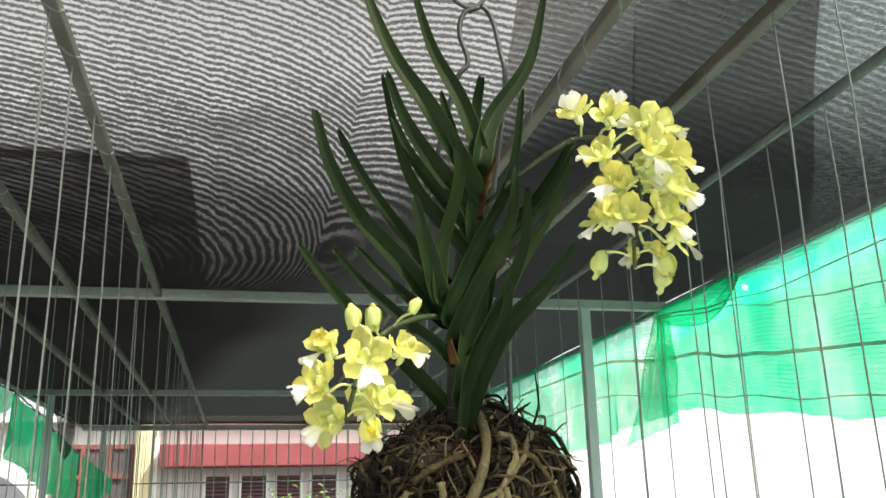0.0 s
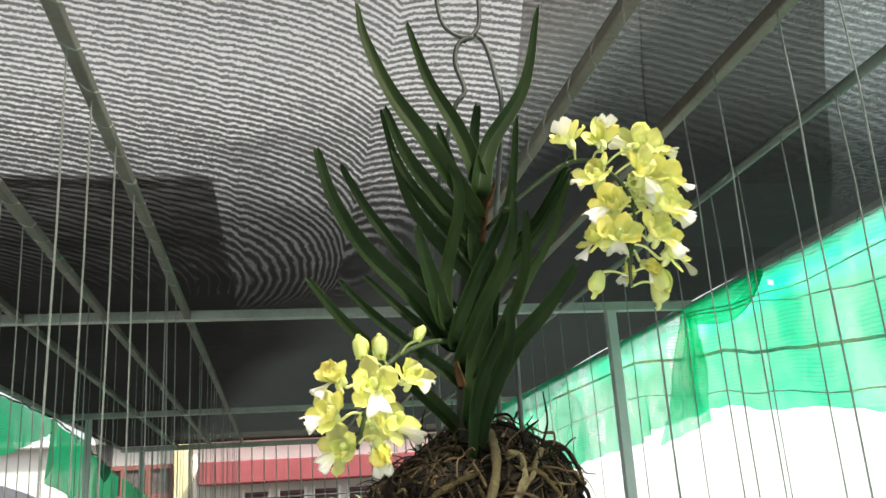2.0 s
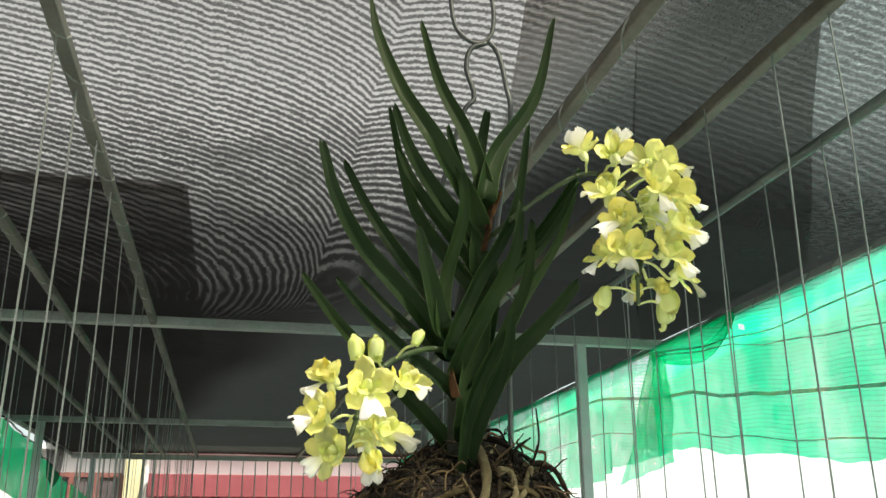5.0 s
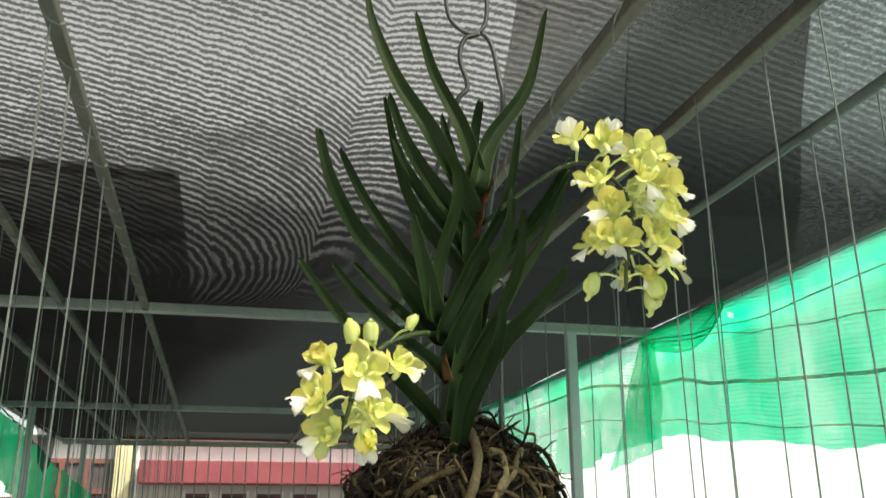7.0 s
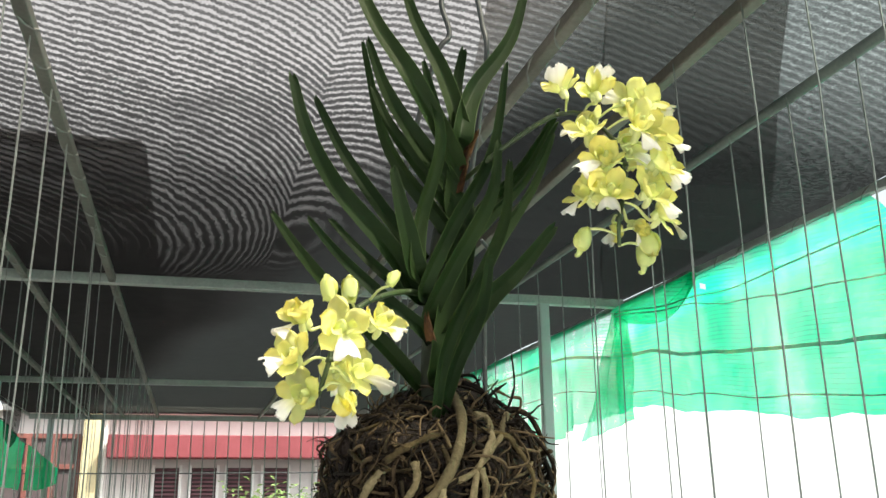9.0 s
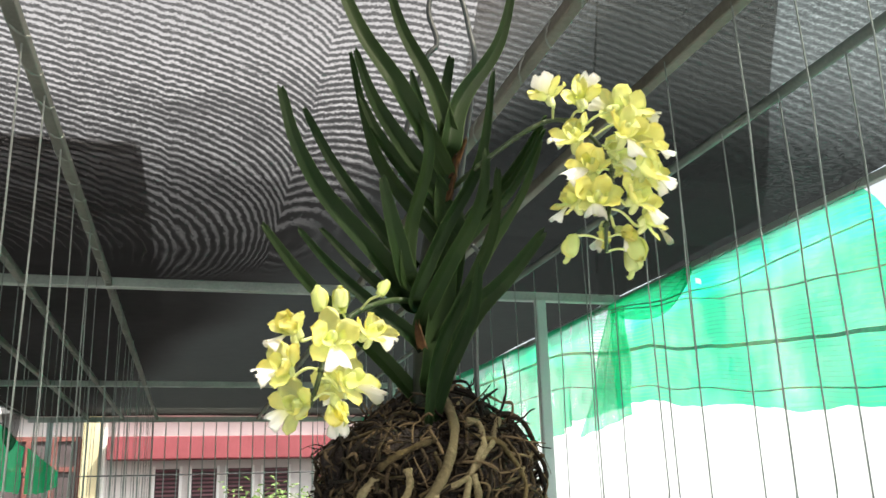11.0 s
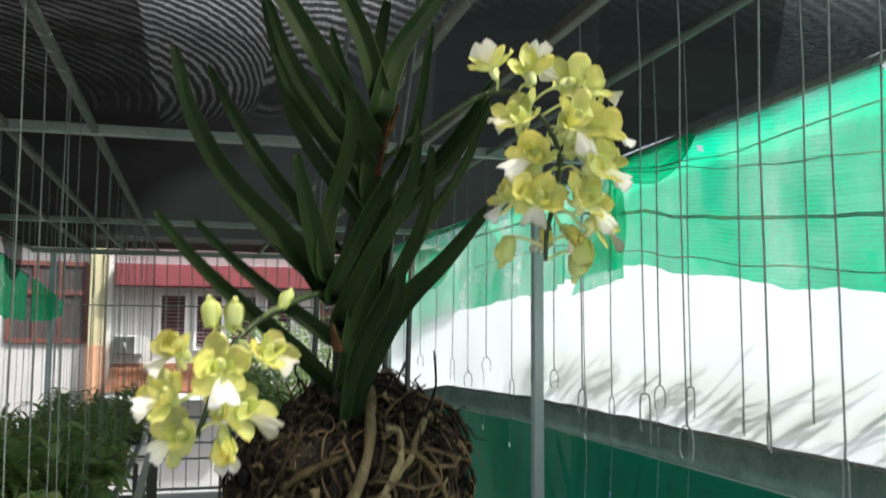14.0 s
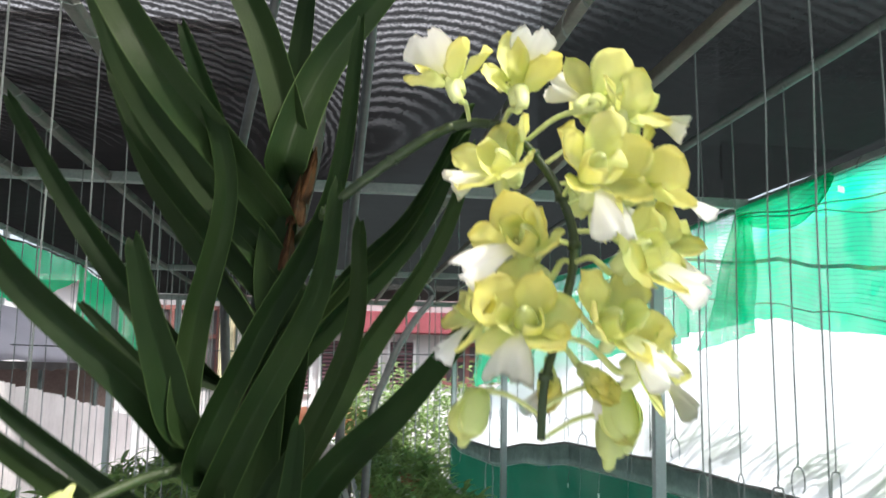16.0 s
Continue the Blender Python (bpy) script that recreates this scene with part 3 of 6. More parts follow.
ROW_RUN = ((-3.2, 1.93), (2.03, 2.007), (2.32, 2.031), (2.59, 2.059), (2.81, 2.086), (3.16, 2.13), (3.59, 2.205), (4.64, 2.32), (9.8, 2.38))


def side_net(x, y0, y1, low, out, label, top=ROOF, folds=0.02, seed=0.0, nu=120, inward=0.0, mat="net", hole=None):
    b = bmesh.new()

    def place(u, v):
        y = y0 + u * (y1 - y0)
        z0 = lerp_table(y, low) + 0.012 * noise.noise((y * 9, seed, 0))
        hi = top if callable(top) is False else top(y)
        z = hi - v * (hi - z0)
        d = folds * (0.3 + v) * (noise.noise((y * 2.2, z * 1.5, seed)) + 0.5 * noise.noise((y * 7, z * 3, seed + 4)))
        return Vector((x + out * 0.02 + d - (inward * max(0.0, y - 5.0)), y, z))
    row_uv(grid(b, nu, 26, place), ROW_RUN if x > 0 else None)
    if hole:
        torn = min(b.faces, key=lambda f: (f.calc_center_median().yz - Vector(hole)).length)
        bmesh.ops.delete(b, geom=[torn], context="FACES")
    return thing("shade_net", b, M[mat], label, "shade net", "green side nets", smooth=True)


def torn_top(y):
    """The net's upper corner has slipped off the roof edge near the front."""
    t = min(1.0, max(0.0, (y - 1.98) / 0.24))
    return 2.25 + 0.025 * noise.noise((y * 14, 1, 1)) + (ROOF - 2.25) * t * t * (3 - 2 * t)


near_net = side_net(RIGHT - 0.02, -3.2, 3.98, NET_LOW, 1, "bright green shade net tied along the roof edge", folds=0.03, top=torn_top, nu=180, hole=(3.153, 2.402))
far_net = side_net(RIGHT - 0.035, 3.86, END, NET_LOW, 1, "bright green shade net hanging from the roof edge", folds=0.07, seed=7.0, inward=0.035, mat="net_far")


def net_fold():
    """The gathered end of one net below the beam, spreading downwards in creases."""
    b = bmesh.new()

    def place(u, v):
        z = ROOF - 0.05 - v * (0.50 + 0.06 * u)
        y = 3.70 + u * (0.16 + 0.42 * v) + 0.015 * math.sin(v * 9 + u * 5)
        return Vector((RIGHT - 0.062 + 0.013 * math.sin(u * 19 + v * 2.5) * (1 - 0.4 * v), y, z))
    row_uv(grid(b, 40, 20, place), ROW_RUN)
    thing("net_fold", b, M["net_thin"], "gathered green folds of shade net beside a post", "shade net", smooth=True)
    # the slack upper edge, creased in a fan from the beam's end
    b = bmesh.new()

    def fan(u, v):
        y = 3.86 - u * 0.74
        z = (ROOF - 0.02) - v * (0.05 + 0.17 * u ** 0.8) * (1 - u ** 5 * 0.9)
        return Vector((RIGHT - 0.058 + 0.011 * math.sin(v * 16 + 2 * noise.noise((u * 3, v * 2, 8))) * (0.4 + u), y, z))
    row_uv(grid(b, 60, 30, fan), ROW_RUN)
    thing("net_fold", b, M["net_thin"], "slack upper edge of the green net creased in a fan", "shade net", smooth=True)


net_fold()

for k, (table, h) in enumerate((
        (ROW_RUN, 0.014),
        (((-3.2, 1.80), (2.06, 1.85), (2.69, 1.907), (3.24, 1.978), (3.62, 2.04), (4.64, 2.14), (9.8, 2.0)), 0.005),
        (((-3.2, 2.12), (2.03, 2.18), (2.44, 2.218), (2.80, 2.26), (3.23, 2.331), (3.80, 2.40)), 0.005),
        (((2.08, 2.324), (2.43, 2.321), (2.79, 2.315), (3.22, 2.35), (3.80, 2.41)), 0.006))):
    for net, y0, y1 in ((near_net, max(-3.0, table[0][0]), min(3.98, table[-1][0])), (far_net, 3.985, min(9.6, table[-1][0]))):
        if y1 <= y0:
            continue
        x = RIGHT - (0.05 if table[-1][0] > 5 else 0.078)
        b = bmesh.new()

        def strip(u, v):
            y = y0 + u * (y1 - y0)
            return Vector((x, y, lerp_table(y, table) + 0.003 * noise.noise((y * 1.5, k, 2)) + (v - 0.5) * h * (1 + 0.3 * noise.noise((y * 2.2, 3, k)))))
        grid(b, 60, 1, strip)
        bmesh.ops.solidify(b, geom=b.faces[:], thickness=0.002)
        part("selvedge", b, M["strap"], net, "brownish grey woven edge strip")

SHEET_LOW = ((-3.2, 1.28), (5.0, 1.28), (5.7, 1.27), (6.2, 1.27), (7.0, 1.20), (8.06, 1.085), (9.17, 1.085), (9.8, 1.15))
SHEET_TOP = ((-3.2, 2.40), (5.8, 2.40), (6.8, 2.0), (7.8, 1.68), (8.8, 1.50), (9.8, 1.24))


def sheet_x(y):
    return RIGHT + 0.05 - 0.095 * max(0.0, y - 4.8) * min(1.0, max(0.0, y - 4.8) / 1.5)


def sheet_place(u, v):
    y = -3.2 + u * 13.0
    z0, z1 = lerp_table(y, SHEET_LOW), lerp_table(y, SHEET_TOP)
    crinkle = 0.006 * math.sin(y * 38 + 9 * v + 3 * noise.noise((y * 3, v, 0))) * (1 - v) ** 3
    return Vector((sheet_x(y) + crinkle + 0.02 * noise.noise((y * 2.5, v * 2, 3)), y, z0 + v * (z1 - z0)))


b = bmesh.new()
grid(b, 240, 22, sheet_place)
side_sheet = thing("plastic_sheet", b, M["sheet"], "white translucent plastic sheet glowing with daylight along the side", "plastic sheet", smooth=True)
b = bmesh.new()
grid(b, 160, 3, lambda u, v: Vector((sheet_x(-3.2 + u * 13.0) - 0.045 + 0.008 * noise.noise((u * 40, v, 1)), -3.2 + u * 13.0, lerp_table(-3.2 + u * 13.0, SHEET_LOW) - 0.12 + v * 0.14)))
bmesh.ops.solidify(b, geom=b.faces[:], thickness=0.004)
part("hem", b, M["sheet_grey"], side_sheet, "grey rolled hem", smooth=True)
b = bmesh.new()
tube(b, [Vector((sheet_x(-3.2 + i * 0.1) - 0.06, -3.2 + i * 0.1, lerp_table(-3.2 + i * 0.1, SHEET_LOW) + 0.022 + 0.0018 * math.sin(i * 2.0) + 0.0015 * math.sin(i * 5.3))) for i in range(131)], lambda t: 0.008 + 0.0012 * math.sin(t * 700), 8)
part("edge_rope", b, M["cord"], side_sheet, "dark frayed rope", smooth=True)
b = bmesh.new()
row_uv(grid(b, 160, 12, lambda u, v: Vector((sheet_x(-3.2 + u * 13.0) - 0.03 + 0.02 * noise.noise((u * 25, v * 2, 9)), -3.2 + u * 13.0, 0.02 + v * (lerp_table(-3.2 + u * 13.0, SHEET_LOW) - 0.13)))))
lower = thing("lower_net", b, M["net_dark"], "dark green net wall below the grey hem", "shade net", smooth=True)
b = bmesh.new()
tube(b, [Vector((sheet_x(-3.2 + i * 0.1) - 0.052, -3.2 + i * 0.1, lerp_table(-3.2 + i * 0.1, SHEET_LOW) - 0.122)) for i in range(131)], 0.0035, 6)
part("top_rope", b, M["clip_pale"], lower, "pale thin rope", smooth=True)


def frond(y, z, n, seed):
    """A low palm leaf outside the sheet; its blades lie close to the plastic and shade it."""
    rs = random.Random(seed)
    p = root_of("palm", (RIGHT + 0.30, y, -0.30), "palm growing outside against the white sheet", "palm", "palms outside")
    base = Vector((RIGHT + 0.30, y, -0.30))
    b = bmesh.new()
    tube(b, smooth_line([base, base + Vector((0.02, 0.03, 0.8)), base + Vector((-0.16, 0.02, z + 0.30 - 0.02))], 5), lambda t: 0.022 - 0.012 * t, 7)
    part("trunk", b, M["bark"], p, shift=base)
    for k in range(n):
        ang = radians(rs.uniform(16, 34))
        way = Vector((rs.uniform(-0.02, 0.03), -math.cos(ang), math.sin(ang)))
        b = bmesh.new()
        o = Vector((RIGHT + 0.078 + rs.uniform(0, 0.02), y + rs.uniform(-0.25, 0.25), z + 0.02 + 0.17 * rs.random() ** 2))
        ln, wd = rs.uniform(0.20, 0.46), rs.uniform(0.0035, 0.0080)
        q = [o, o + way * ln * 0.5 + Vector((0, 0, 0.004)), o + way * ln]
        grid(b, 10, 2, lambda u, v: smooth_line(q, 5)[int(round(u * 10))] + Vector((0.003 * abs(2 * v - 1), 0, (v - 0.5) * 2 * wd * math.sin(math.pi * min(1, 0.1 + u * 0.88)))))
        part("blade", b, M["foliage"], p, shift=base)


for k in range(14):
    frond(1.5 + k * 0.30, 1.30 + 0.03 * math.sin(k * 2.3), 15, 40 + k)

# ---- left side net ----
LEFT_TOP = ((1.0, 2.33), (4.6, 2.385), (5.27, 2.425), (6.0, 2.450), (7.1, 2.455))
swag = side_net(LEFT, 1.0, 7.08, ((1.0, 2.0), (4.5, 2.07), (5.4, 2.10), (5.7, 2.10), (6.35, 2.20), (6.8, 2.31), (7.08, 2.36)), -1, "green shade net sagging in a swag below the roof edge", folds=0.05, seed=3.0, nu=110,
         top=lambda y: lerp_table(y, LEFT_TOP), mat="net_left")
LOOSE_TOP = ((6.75, 2.445), (7.84, 2.39), (8.42, 2.31), (9.45, 2.21), (9.8, 2.19))
loose = side_net(LEFT + 0.02, 6.75, END - 0.06, ((6.75, 2.20), (6.87, 2.06), (7.32, 1.93), (8.07, 1.81), (9.0, 1.77), (9.8, 1.75)), -1, "loose green shade net hanging beside a post", folds=0.09, seed=11.0, nu=90,
         top=lambda y: lerp_table(y, LOOSE_TOP), mat="net_left")
for net, table, x in ((swag, LEFT_TOP, LEFT - 0.012), (loose, LOOSE_TOP, LEFT + 0.008)):
    b = bmesh.new()
    y0, y1 = table[0][0], table[-1][0]
    tube(b, [Vector((x + 0.006 * math.sin(n * 1.7), y0 + (y1 - y0) * n / 40, lerp_table(y0 + (y1 - y0) * n / 40, table) + 0.004 * math.sin(n * 2.3))) for n in range(41)], lambda t: 0.006 + 0.002 * math.sin(t * 160), 7)
    part("edge_cord", b, M["black_pot"], net, "black frayed edge cord", smooth=True)
b = bmesh.new()
row_uv(grid(b, 24, 14, lambda u, v: Vector((LEFT + 0.03 + u * 0.30, END - 0.06 + 0.012 * math.sin(u * 15 + v * 3), 2.19 - 0.24 * u + (v - 1) * (0.44 - 0.24 * u) * (1 - 0.35 * u ** 4) + 0.01 * noise.noise((u * 9, v, 6))))))
thing("shade_net", b, M["net_left"], "tail of green shade net tied round the end gate", "shade net", "green side nets", smooth=True)
b = bmesh.new()
grid(b, 16, 8, lambda u, v: Vector((LEFT + 0.05 + 0.015 * math.sin(u * 9), 7.9 + u * 1.15, ROOF - 0.02 - v * 0.36 * max(0.06, math.sin(u ** 1.6 * 2.9)) * (1 + 0.2 * noise.noise((u * 11, v, 3))))))
bmesh.ops.solidify(b, geom=b.faces[:], thickness=0.002)
thing("cloth_rag", b, M["patch"], "torn black rag of shade cloth under the roof edge", "shade cloth", smooth=True)

# ---- end gate of vertical bars ----
gate = root_of("end_gate", (0, END, 0), "grey steel gate of upright bars closing the far end", "gate")
for i in range(28):
    b = bmesh.new()
    x = LEFT + 0.06 + i * 0.125
    tube(b, [Vector((x, 0, 0.03)), Vector((x, 0, ROOF - 0.03))], 0.0065, 6)
    part("bar", b, M["galv"], gate)
for z, r in ((0.06, 0.014), (0.36, 0.010), (0.52, 0.010), (0.78, 0.012)):
    b = bmesh.new()
    box(b, (LEFT, -r - 0.018, z - r), (RIGHT, r - 0.018, z + r), 0.002)
    part("rail", b, M["galv"], gate)
b = bmesh.new()
tube(b, smooth_line([(-6, 10.6, 2.0), (-2, 10.6, 1.94), (2, 10.6, 1.95), (6, 10.6, 2.05)], 8), 0.008, 6)
thing("cable", b, M["black_pot"], "black overhead cable outside the gate", "cable")


# ---- benches with handrail pipes ----
def bench(x0, x1, name_label):
    p = root_of("bench", ((x0 + x1) / 2, 3.0, 0), name_label, "bench", "plant benches")
    base = (( x0 + x1) / 2, 3.0, 0)
    b = bmesh.new()
    for i in range(7):
        x = x0 + 0.06 + (x1 - x0 - 0.12) * i / 6
        box(b, (x - 0.018, 3.0, 0.66), (x + 0.018, END - 0.12, 0.69), 0.003)
    part("slats", b, M["galv"], p, shift=base)
    for y in (3.1, 5.2, 7.4, 9.5):
        for x in (x0 + 0.03, x1 - 0.03):
            b = bmesh.new()
            box(b, (x - 0.018, y - 0.018, 0), (x + 0.018, y + 0.018, 0.66), 0.003)
            part("leg", b, M["grey_dark"], p, shift=base)


bench(-1.33, -0.34, "grey steel slatted bench crowded with potted orchids")
bench(0.40, 1.45, "grey steel slatted bench beside the walkway")
for x, dx in ((-0.300, 0.016), (0.312, 0.022)):
    p = root_of("handrail", (x, 6.6, 0), "white-topped bench rail on dark steel frames beside the walkway", "rail", "walkway rails")
    b = bmesh.new()
    grid(b, 12, 1, lambda u, v: Vector((dx * (6 - 6 * u) + (v - 0.5) * 0.046, -3.1 + 6 * u, 0.765 + 0.002 * math.sin(u * 17))))
    bmesh.ops.solidify(b, geom=b.faces[:], thickness=0.016)
    part("top_strip", b, M["white_paint"], p)
    out = 0.34 if x > 0 else -0.34
    for y in (-2.6, -0.5, 1.6, 2.85):
        xx = dx * (2.9 - y)
        b = bmesh.new()
        box(b, (xx - 0.015, y - 0.015, 0), (xx + 0.015, y + 0.015, 0.747), 0.003)
        part("upright", b, M["grey_dark"], p)
        for z in (0.06, 0.44):
            b = bmesh.new()
            box(b, (min(xx + 0.016 * (1 if out > 0 else -1), xx + out), y - 0.012, z - 0.012), (max(xx + 0.016 * (1 if out > 0 else -1), xx + out), y + 0.012, z + 0.012), 0.003)
            part("cross_bar", b, M["grey_dark"], p)

# ---- house across the street ----
HY = 21.0
K = (HY - 0.13) / (16.0 - 0.13)


def hx(x):
    return 0.06 + (x - 0.06) * K


def hz(z):
    return 1.62 + (z - 1.62) * K


house = root_of("house", (0, HY, -3.0), "cream two-storey house with a red fascia and plum louvred shutters", "house")
hb = (0, HY, -3.0)


def house_box(name, x0, x1, z0, z1, y0, y1, mat, label="", bevel=0.01, parent=None):
    b = bmesh.new()
    box(b, (x0, y0, z0), (x1, y1, z1), bevel)
    return part(name, b, M[mat], parent or house, label, shift=hb if parent is None else None)


b = bmesh.new()
box(b, (-9, HY, -3.0), (9, HY + 6, hz(3.1)))
part("wall", b, M["cream"], house, shift=hb)
b = bmesh.new()
box(b, (hx(-1.28), HY - 0.7, hz(2.36)), (9, HY - 0.02, hz(2.72)), 0.02)
part("fascia", b, M["red"], house, "dull red roof fascia", shift=hb)
b = bmesh.new()
box(b, (-9.2, HY - 0.3, hz(3.1)), (9.2, HY + 6.2, hz(3.2)), 0.02)
part("roof", b, M["white_paint"], house, shift=hb)
house_box("pillar", hx(-1.69), hx(-1.44), -3.0, hz(3.1), HY - 0.25, HY + 0.02, "yellow", "pale yellow pillar")
house_box("pillar_foot", hx(-1.70), hx(-1.43), -3.0, 1.31, HY - 0.27, HY + 0.015, "tile", "orange-tan lower part of the pillar")
house_box("drainpipe", hx(-1.40), hx(-1.33), -3.0, hz(3.0), HY - 0.1, HY + 0.0, "white_paint")
house_box("drainpipe", hx(2.05), hx(2.10), -3.0, hz(2.36), HY - 0.1, HY + 0.0, "white_paint")


def shutter_window(x0, x1, z0, z1):
    b = bmesh.new()
    # flat dark panel takes the place of a shaded opening behind the slats
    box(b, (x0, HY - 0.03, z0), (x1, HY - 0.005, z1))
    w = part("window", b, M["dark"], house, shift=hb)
    for a, c, d, e in ((x0 - 0.06, x0, z0 - 0.06, z1 + 0.06), (x1, x1 + 0.06, z0 - 0.06, z1 + 0.06)):
        f = bmesh.new()
        box(f, (a, HY - 0.07, d), (c, HY - 0.002, e), 0.006)
        part("jamb", f, M["white_paint"], w)
    f = bmesh.new()
    box(f, (x0 - 0.08, HY - 0.10, z0 - 0.10), (x1 + 0.08, HY - 0.001, z0 - 0.062), 0.006)
    part("sill", f, M["white_paint"], w)
    n = 13
    for i in range(n):
        z = z0 + (i + 0.5) * (z1 - z0) / n
        f = bmesh.new()
        box(f, (x0 + 0.02, -0.035, -0.004), (x1 - 0.02, 0.035, 0.004))
        s = part("slat", f, M["louvre"], w)
        s.location, s.rotation_euler = (0, HY - 0.065, z), (radians(38), 0, 0)


for x0, x1 in ((-0.55, -0.17), (0.03, 0.43), (0.61, 1.0), (1.2, 1.6)):
    shutter_window(hx(x0), hx(x1), hz(1.38), hz(2.22))


def frame_window(x0, x1, z0, z1):
    b = bmesh.new()
    # no opening is cut; its shade is put into this dark panel's colour
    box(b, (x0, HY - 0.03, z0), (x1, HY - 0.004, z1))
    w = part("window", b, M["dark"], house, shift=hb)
    for k in range(4):
        xm = x0 + (x1 - x0) * k / 3
        f = bmesh.new()
        box(f, (xm - 0.05, HY - 0.09, z0), (xm + 0.05, HY - 0.031, z1), 0.006)
        part("mullion", f, M["red_frame"], w)
    for zz in (z0, z0 + (z1 - z0) * 0.62, z1):
        f = bmesh.new()
        box(f, (x0, HY - 0.085, zz - 0.05), (x1, HY - 0.034, zz + 0.05), 0.006)
        part("transom", f, M["red_frame"], w)


frame_window(hx(-2.9), hx(-1.72), hz(1.46), hz(2.72))
frame_window(hx(2.15), hx(2.75), hz(1.5), hz(2.2))

# tiled canopy over the ground floor
cx0, cx1, cz0, cz1 = hx(-1.32), hx(1.0), hz(0.66), hz(1.06)
b = bmesh.new()
box(b, (cx0, HY - 1.2, cz0 - 0.16), (cx1, HY - 0.002, cz0 - 0.02), 0.01)
canopy = part("canopy", b, M["white_paint"], house, "white concrete canopy under orange tiles", shift=hb)
tile = bmesh.new()
grid(tile, 6, 1, lambda u, v: Vector(((u - 0.5) * 0.23, (v - 0.5) * 0.34, 0.012 * math.sin(u * math.pi))))
bmesh.ops.solidify(tile, geom=tile.faces[:], thickness=0.012)
tile_mesh = mesh_of("tile", tile, M["tile"])
slope = math.atan2(cz1 - cz0, 1.15)
for r in range(4):
    for c in range(int((cx1 - cx0) / 0.225)):
        t = part("tile", tile_mesh, None, canopy)
        f = (r + 0.5) / 4
        t.matrix_basis = Matrix.Translation((cx0 + 0.12 + c * 0.225, HY - 1.15 + 1.1 * f, cz0 + (cz1 - cz0) * f + 0.03)) @ Euler((slope, 0, 0)).to_matrix().to_4x4()

# air conditioner on the wall
ax0, ax1, az0, az1 = hx(-1.27), hx(-0.80), hz(1.22), hz(1.56)
ac = root_of("air_conditioner", ((ax0 + ax1) / 2, HY - 0.2, az0), "off-white outdoor air conditioner unit on wall brackets", "air conditioner")
w, h = ax1 - ax0, az1 - az0
b = bmesh.new()
box(b, (-w / 2, -0.18, 0.03), (w / 2, 0.16, h), 0.02)
part("case", b, M["ac"], ac)
b = bmesh.new()
box(b, (-w * 0.47, -0.194, h * 0.10), (w * 0.20, -0.178, h * 0.92), 0.006)
part("grille", b, M["dark"], ac, "dark grey fan grille")
b = bmesh.new()
for k in range(9):
    z = h * 0.14 + k * h * 0.09
    box(b, (-w * 0.46, -0.200, z), (w * 0.19, -0.196, z + 0.006))
part("grille_bars", b, M["galv"], ac)
b = bmesh.new()
box(b, (-w * 0.18, -0.206, h * 0.42), (-w * 0.06, -0.201, h * 0.66), 0.004)
part("hub_plate", b, M["white_paint"], ac)
for s in (-0.35, 0.35):
    b = bmesh.new()
    box(b, (s * w - 0.02, -0.16, -0.01), (s * w + 0.02, 0.198, 0.03), 0.004)
    part("bracket", b, M["galv"], ac)

# ---- neighbour's yard on the low side: wall and tarpaulin roof ----
b = bmesh.new()
box(b, (-9.0, 15.6, -3.0), (-3.3, 15.9, 1.76), 0.01)
thing("wall_yard", b, M["brown_wall"], "stained brown masonry wall of the neighbouring yard", "wall", kind="structure")
fence = root_of("fence", (-2.95, 9.0, -3.0), "pale weathered board fence of the neighbouring yard", "fence")
fb = (-2.95, 9.0, -3.0)
for i in range(72):
    y = 4.6 + i * 0.152
    hgt = 1.62 - 0.42 * max(0.0, (y - 9.0) / 4.2) + random.uniform(-0.02, 0.02)
    b = bmesh.new()
    box(b, (-2.965 + random.uniform(-0.006, 0.006), y, 0.0), (-2.94, y + 0.146, hgt), 0.004)
    part("board", b, M["board"], fence, shift=fb)
for z in (-0.2, 0.70):
    b = bmesh.new()
    box(b, (-3.01, 4.6, z), (-2.972, 15.5, z + 0.08), 0.004)
    part("rail", b, M["board"], fence, shift=fb)
for y in (4.7, 9.0, 13.3):
    b = bmesh.new()
    box(b, (-3.09, y - 0.04, -3.0), (-3.012, y + 0.04, 0.95), 0.004)
    part("post", b, M["board"], fence, shift=fb)
awning = root_of("awning", (-5, 8, -3.0), "lilac-grey tarpaulin awning bulging over steel legs", "awning")
b = bmesh.new()


def awning_place(u, v):
    y = 3.0 + u * 12.4
    a = v * 1.75
    return Vector((-3.15 - 2.6 * (1 - math.cos(a)) - 0.5 * v, y, 1.77 + 1.05 * math.sin(min(a, 1.57)) * (1 - 0.06 * u) + 0.04 * noise.noise((y * 1.1, v * 3, 2))))


grid(b, 60, 16, awning_place)
bmesh.ops.solidify(b, geom=b.faces[:], thickness=0.01)
part("canopy", b, M["tarp"], awning, shift=(-5, 8, -3.0), smooth=True)
# black strip stands in for the dark gap under the tarpaulin
b = bmesh.new()
grid(b, 60, 2, lambda u, v: Vector((-3.14 - 0.03 * v, 3.0 + u * 12.4, 1.775 - v * (0.09 + 0.05 * noise.noise((u * 40, 0, 5))))))
bmesh.ops.solidify(b, geom=b.faces[:], thickness=0.006)
part("fringe", b, M["black_pot"], awning, "black ragged strip for the dark gap below", shift=(-5, 8, -3.0))
